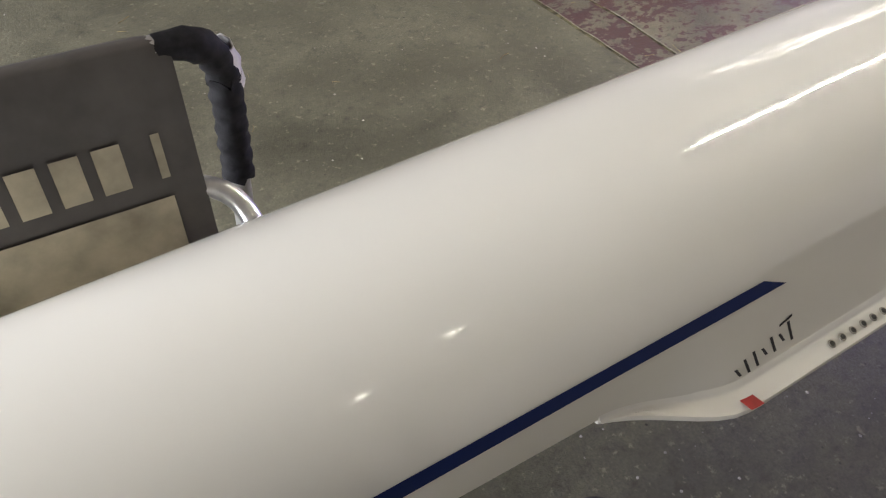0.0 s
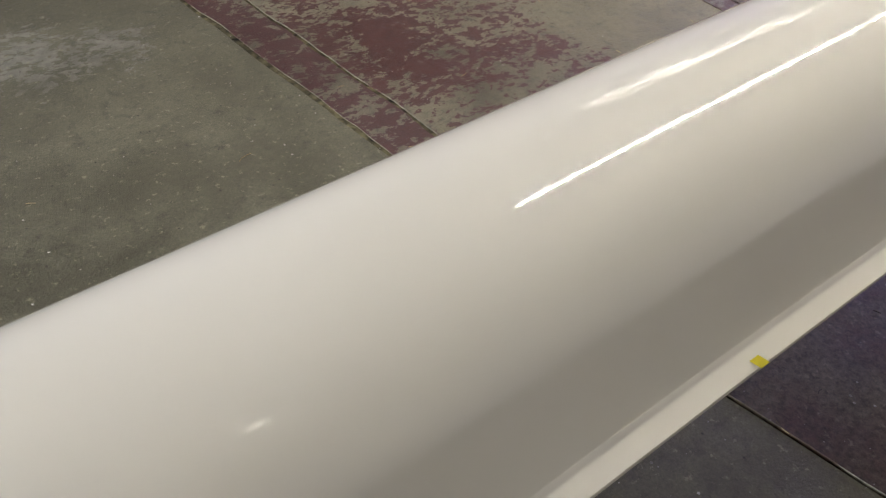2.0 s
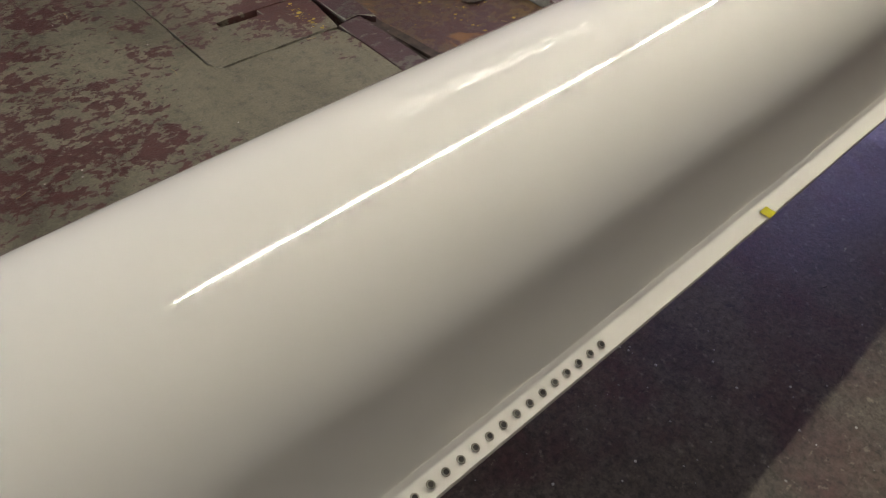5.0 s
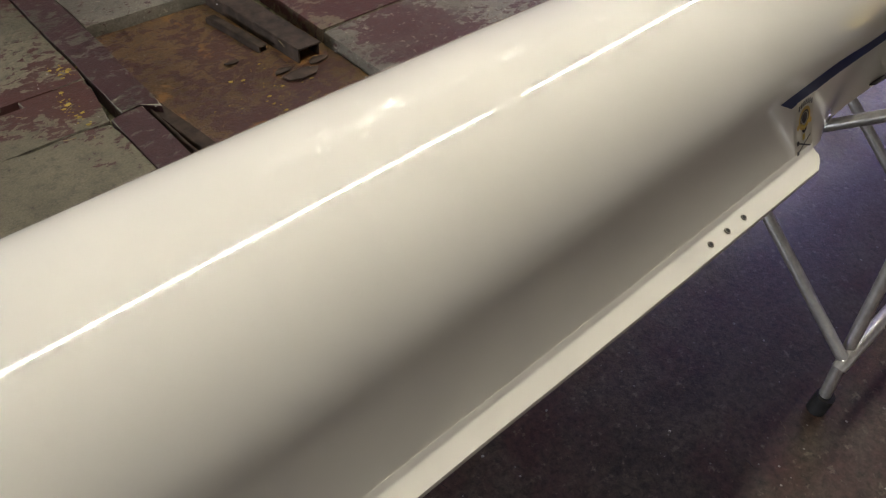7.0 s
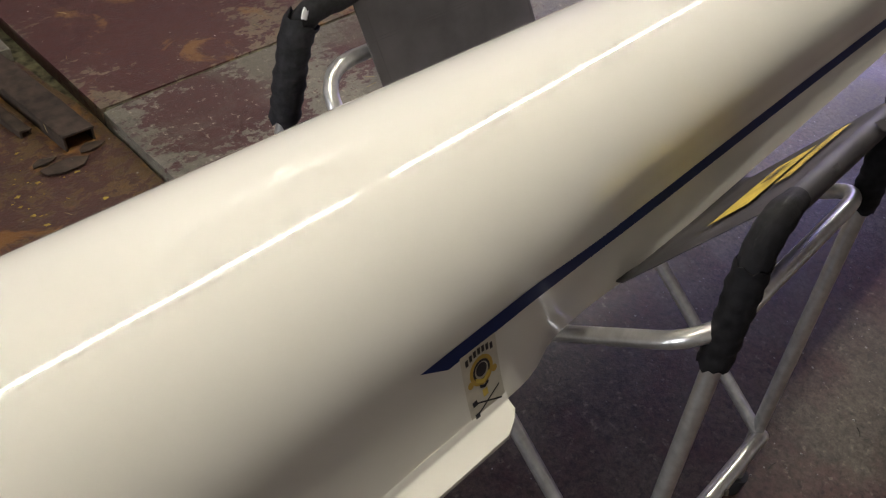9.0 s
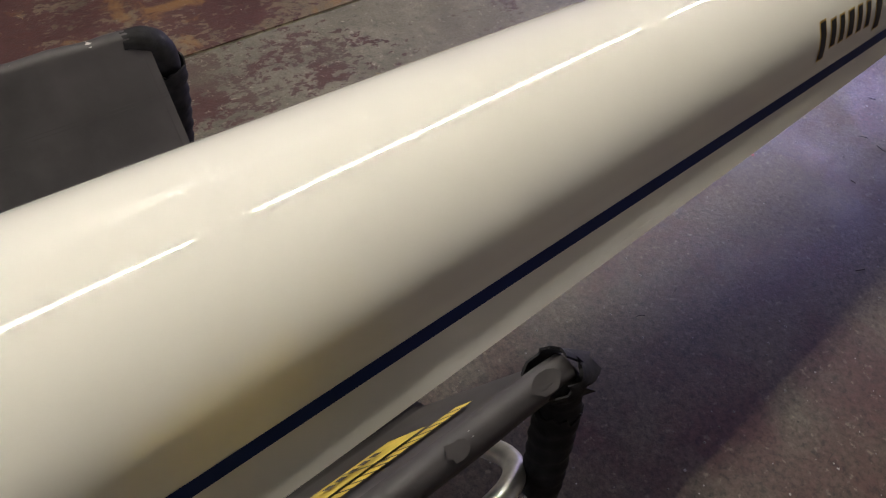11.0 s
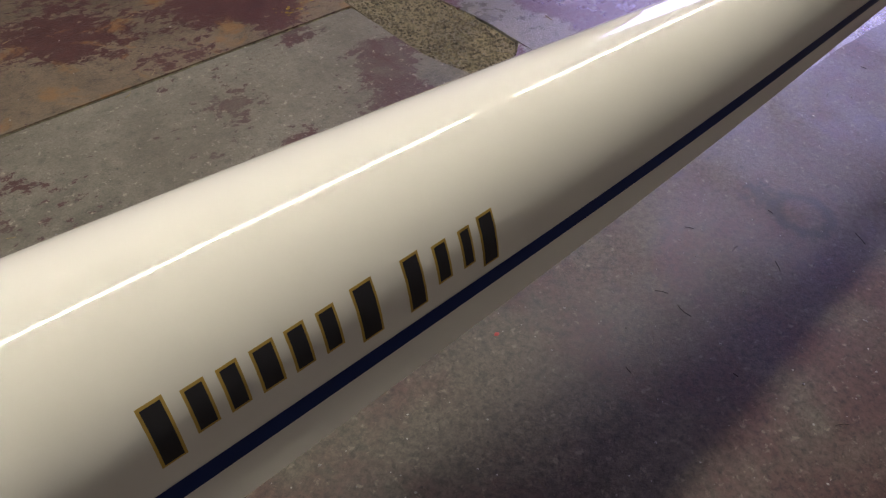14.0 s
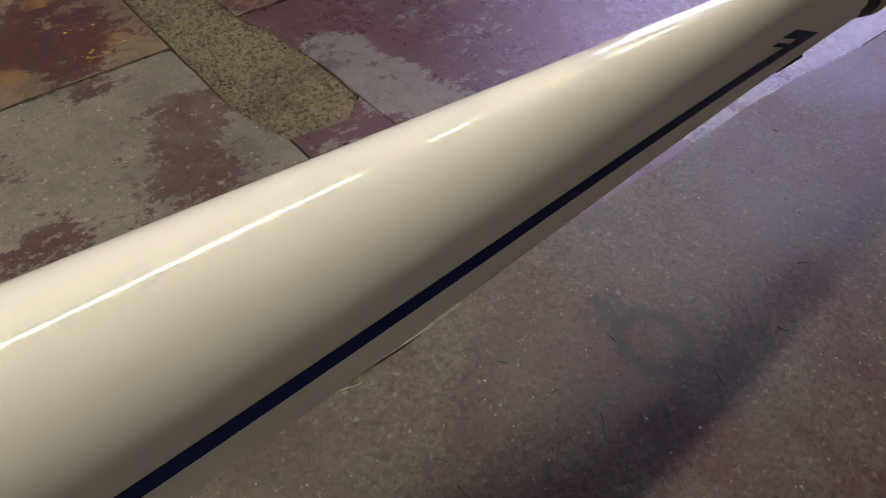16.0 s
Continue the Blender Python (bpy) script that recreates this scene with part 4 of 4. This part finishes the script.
def streak_panel(x, y, w, d, z):
    """An unseen panel added over the floor: rails, bars, a dark back, and slim glowing slits that mirror as streaks in
    the hull.
    """
    ob = thing("streak_panel", "unseen overhead panel with glowing slits added for the streaks in the hull", "roof light", at=(x, y, z))
    for i in range(7):
        u = w * (i / 6 - 0.5)
        part("panel_bar", box(bmesh.new(), u - 0.012, u + 0.012, -d / 2, d / 2, 0.0, 0.035, 0.003), LAMP_BODY, ob)
    for v in (-d / 2, d / 2):
        part("rail", box(bmesh.new(), -w / 2, w / 2, v - 0.02, v + 0.02, 0.0, 0.05, 0.004), LAMP_BODY, ob)
    for u in (-w / 2, w / 2):
        for v in (-d / 2, d / 2):
            part("hanger_rod", tube([(u, v, 0.04), (u, v, top - z + 0.01)], 0.008, 8), LAMP_BODY, ob)
    part("panel_back", box(bmesh.new(), -w / 2, w / 2, -d / 2, d / 2, 0.036, 0.044), PANEL_BACK, ob)
    rr = random.Random(11)
    verts, faces = [], []
    for _ in range(170):
        u, v = rr.uniform(-w / 2, w / 2 - 0.4), rr.uniform(-d / 2, d / 2)
        if abs(v + d * 0.25 * math.sin(u * 1.3)) > d * 0.40:
            continue
        run, k = rr.uniform(0.10, 0.34), len(verts)
        for i in range(5):
            f, wide = i / 4, 0.024 * rr.uniform(0.4, 1.0) * math.sin(math.pi * (0.12 + 0.76 * i / 4))
            yy = v + 0.012 * rr.uniform(-1, 1)
            verts += [(u + run * f, yy - wide / 2, 0.030), (u + run * f, yy + wide / 2, 0.030)]
        for i in range(4):
            q = k + 2 * i
            faces.append((q, q + 1, q + 3, q + 2))
    mesh = bpy.data.meshes.new("glow_slits")
    mesh.from_pydata(verts, [], faces)
    mesh.materials.append(SLIT_GLOW)
    slits = new("glow_slits", mesh)
    slits.parent = ob
    tagged(slits, "glowing slits that the hull mirrors as streaks", kind="stuff")
    return ob


streak_panel(6.2, 3.45, 3.4, 2.0, 2.98)

# ---- small litter on the floor ----


def litter(name, spots, mat, label, category, make):
    verts, faces = [], []
    for p in spots:
        make(p, verts, faces)
    mesh = bpy.data.meshes.new(name)
    mesh.from_pydata(verts, [], faces)
    mesh.materials.append(mat)
    return tagged(new(name, mesh), label, category, kind="stuff")


def lump(p, verts, faces):
    k, r = len(verts), p[3]
    a = random.random() * 6
    for i in range(5):
        w = a + i * 1.2566
        verts.append((p[0] + r * math.cos(w) * random.uniform(0.7, 1.2), p[1] + r * math.sin(w) * random.uniform(0.7, 1.2), p[2]))
    verts.append((p[0], p[1], p[2] + r * random.uniform(0.6, 0.95)))
    verts.append((p[0], p[1], p[2] - r * 0.4))
    for i in range(5):
        faces.append((k + i, k + (i + 1) % 5, k + 5))
        faces.append((k + (i + 1) % 5, k + i, k + 6))


def stalk(p, verts, faces):
    k, w = len(verts), random.random() * math.pi
    bend = random.uniform(-0.5, 0.5)
    for i in range(4):
        f = (i / 3 - 0.5) * p[3]
        c, s_ = math.cos(w + bend * i / 3), math.sin(w + bend * i / 3)
        for h, o in ((0.0005, -0.0007), (0.0022, 0.0), (0.0005, 0.0007)):
            verts.append((p[0] + f * c - o * s_, p[1] + f * s_ + o * c, p[2] + h))
    for i in range(3):
        for j in range(3):
            q = k + i * 3
            faces.append((q + j, q + (j + 1) % 3, q + 3 + (j + 1) % 3, q + 3 + j))


R = random.Random(4)
litter("pebble_bed", [(R.uniform(7.085, 7.40), R.uniform(1.41, 2.5), -0.006 + R.uniform(-0.002, 0.001), R.uniform(0.003, 0.0095)) for _ in range(4200)], PEBBLE,
       "bed of small brown pebbles set in the floor", "aggregate", lump)
litter("grit", [(R.uniform(0.3, 9.0), R.choice((R.uniform(-0.7, 0.6), R.uniform(-0.7, 0.6), R.uniform(-0.7, 0.6), R.uniform(0.7, 2.6))), 0.0045, R.choice((0.0013, 0.0016, 0.002, 0.0026, 0.0036))) for _ in range(1900)], GRIT,
       "scattered pale grit on the concrete", "grit", lump)
litter("straw", [(R.uniform(0.3, 9.0), R.choice((R.uniform(-0.6, 0.6), R.uniform(0.8, 2.5))), 0.001, R.uniform(0.015, 0.05)) for _ in range(170)], STRAW,
       "stray bits of dry straw on the floor", "straw", stalk)


litter("twigs", [(R.uniform(2.0, 9.0), R.uniform(-0.6, 0.62), 0.0045, R.uniform(0.012, 0.045)) for _ in range(70)], TWIG,
       "small dark twigs and fibres on the floor", "debris", stalk)


def splash(p, verts, faces):
    k, r = len(verts), p[3]
    verts.append((p[0], p[1], p[2] + 0.0008))
    for i in range(9):
        w = i * 0.698
        q = r * random.uniform(0.45, 1.2)
        verts.append((p[0] + q * math.cos(w), p[1] + 0.7 * q * math.sin(w), p[2]))
    for i in range(9):
        faces.append((k, k + 1 + i, k + 1 + (i + 1) % 9))


spots = []
for cx, cy, sx, sy, many in ((3.495, 2.18, 0.014, 0.02, 34), (3.435, 1.98, 0.014, 0.055, 60), (4.0, 1.74, 0.10, 0.11, 60), (6.884, 2.237, 0.035, 0.012, 18), (6.86, 2.09, 0.05, 0.02, 22)):
    low = -0.0412 if 3.7 < cx < 4.2 else 0.0035
    spots += [(R.gauss(cx, sx), R.gauss(cy, sy), low, R.choice((0.0015, 0.002, 0.003, 0.004, 0.009))) for _ in range(many)]
litter("paint_splashes", spots, YELLOW_PAINT, "dried yellow paint splashes on the floor", "paint splashes", splash)

bm = bmesh.new()
rim_ = [bm.verts.new((0.0075 * random.uniform(0.7, 1.2) * math.cos(k * 0.7), 0.006 * random.uniform(0.7, 1.2) * math.sin(k * 0.7), 0.0)) for k in range(9)]
peak = bm.verts.new((0.001, 0.0, 0.0025))
for k in range(9):
    bm.faces.new((rim_[k], rim_[(k + 1) % 9], peak))
bm.faces.new(rim_[::-1])
scrap = tagged(part("tape_scrap", bm, RED_TAPE), "small scrap of red tape stuck to the concrete", "tape scrap")
scrap.location = (6.41, 0.576, 0.0032)
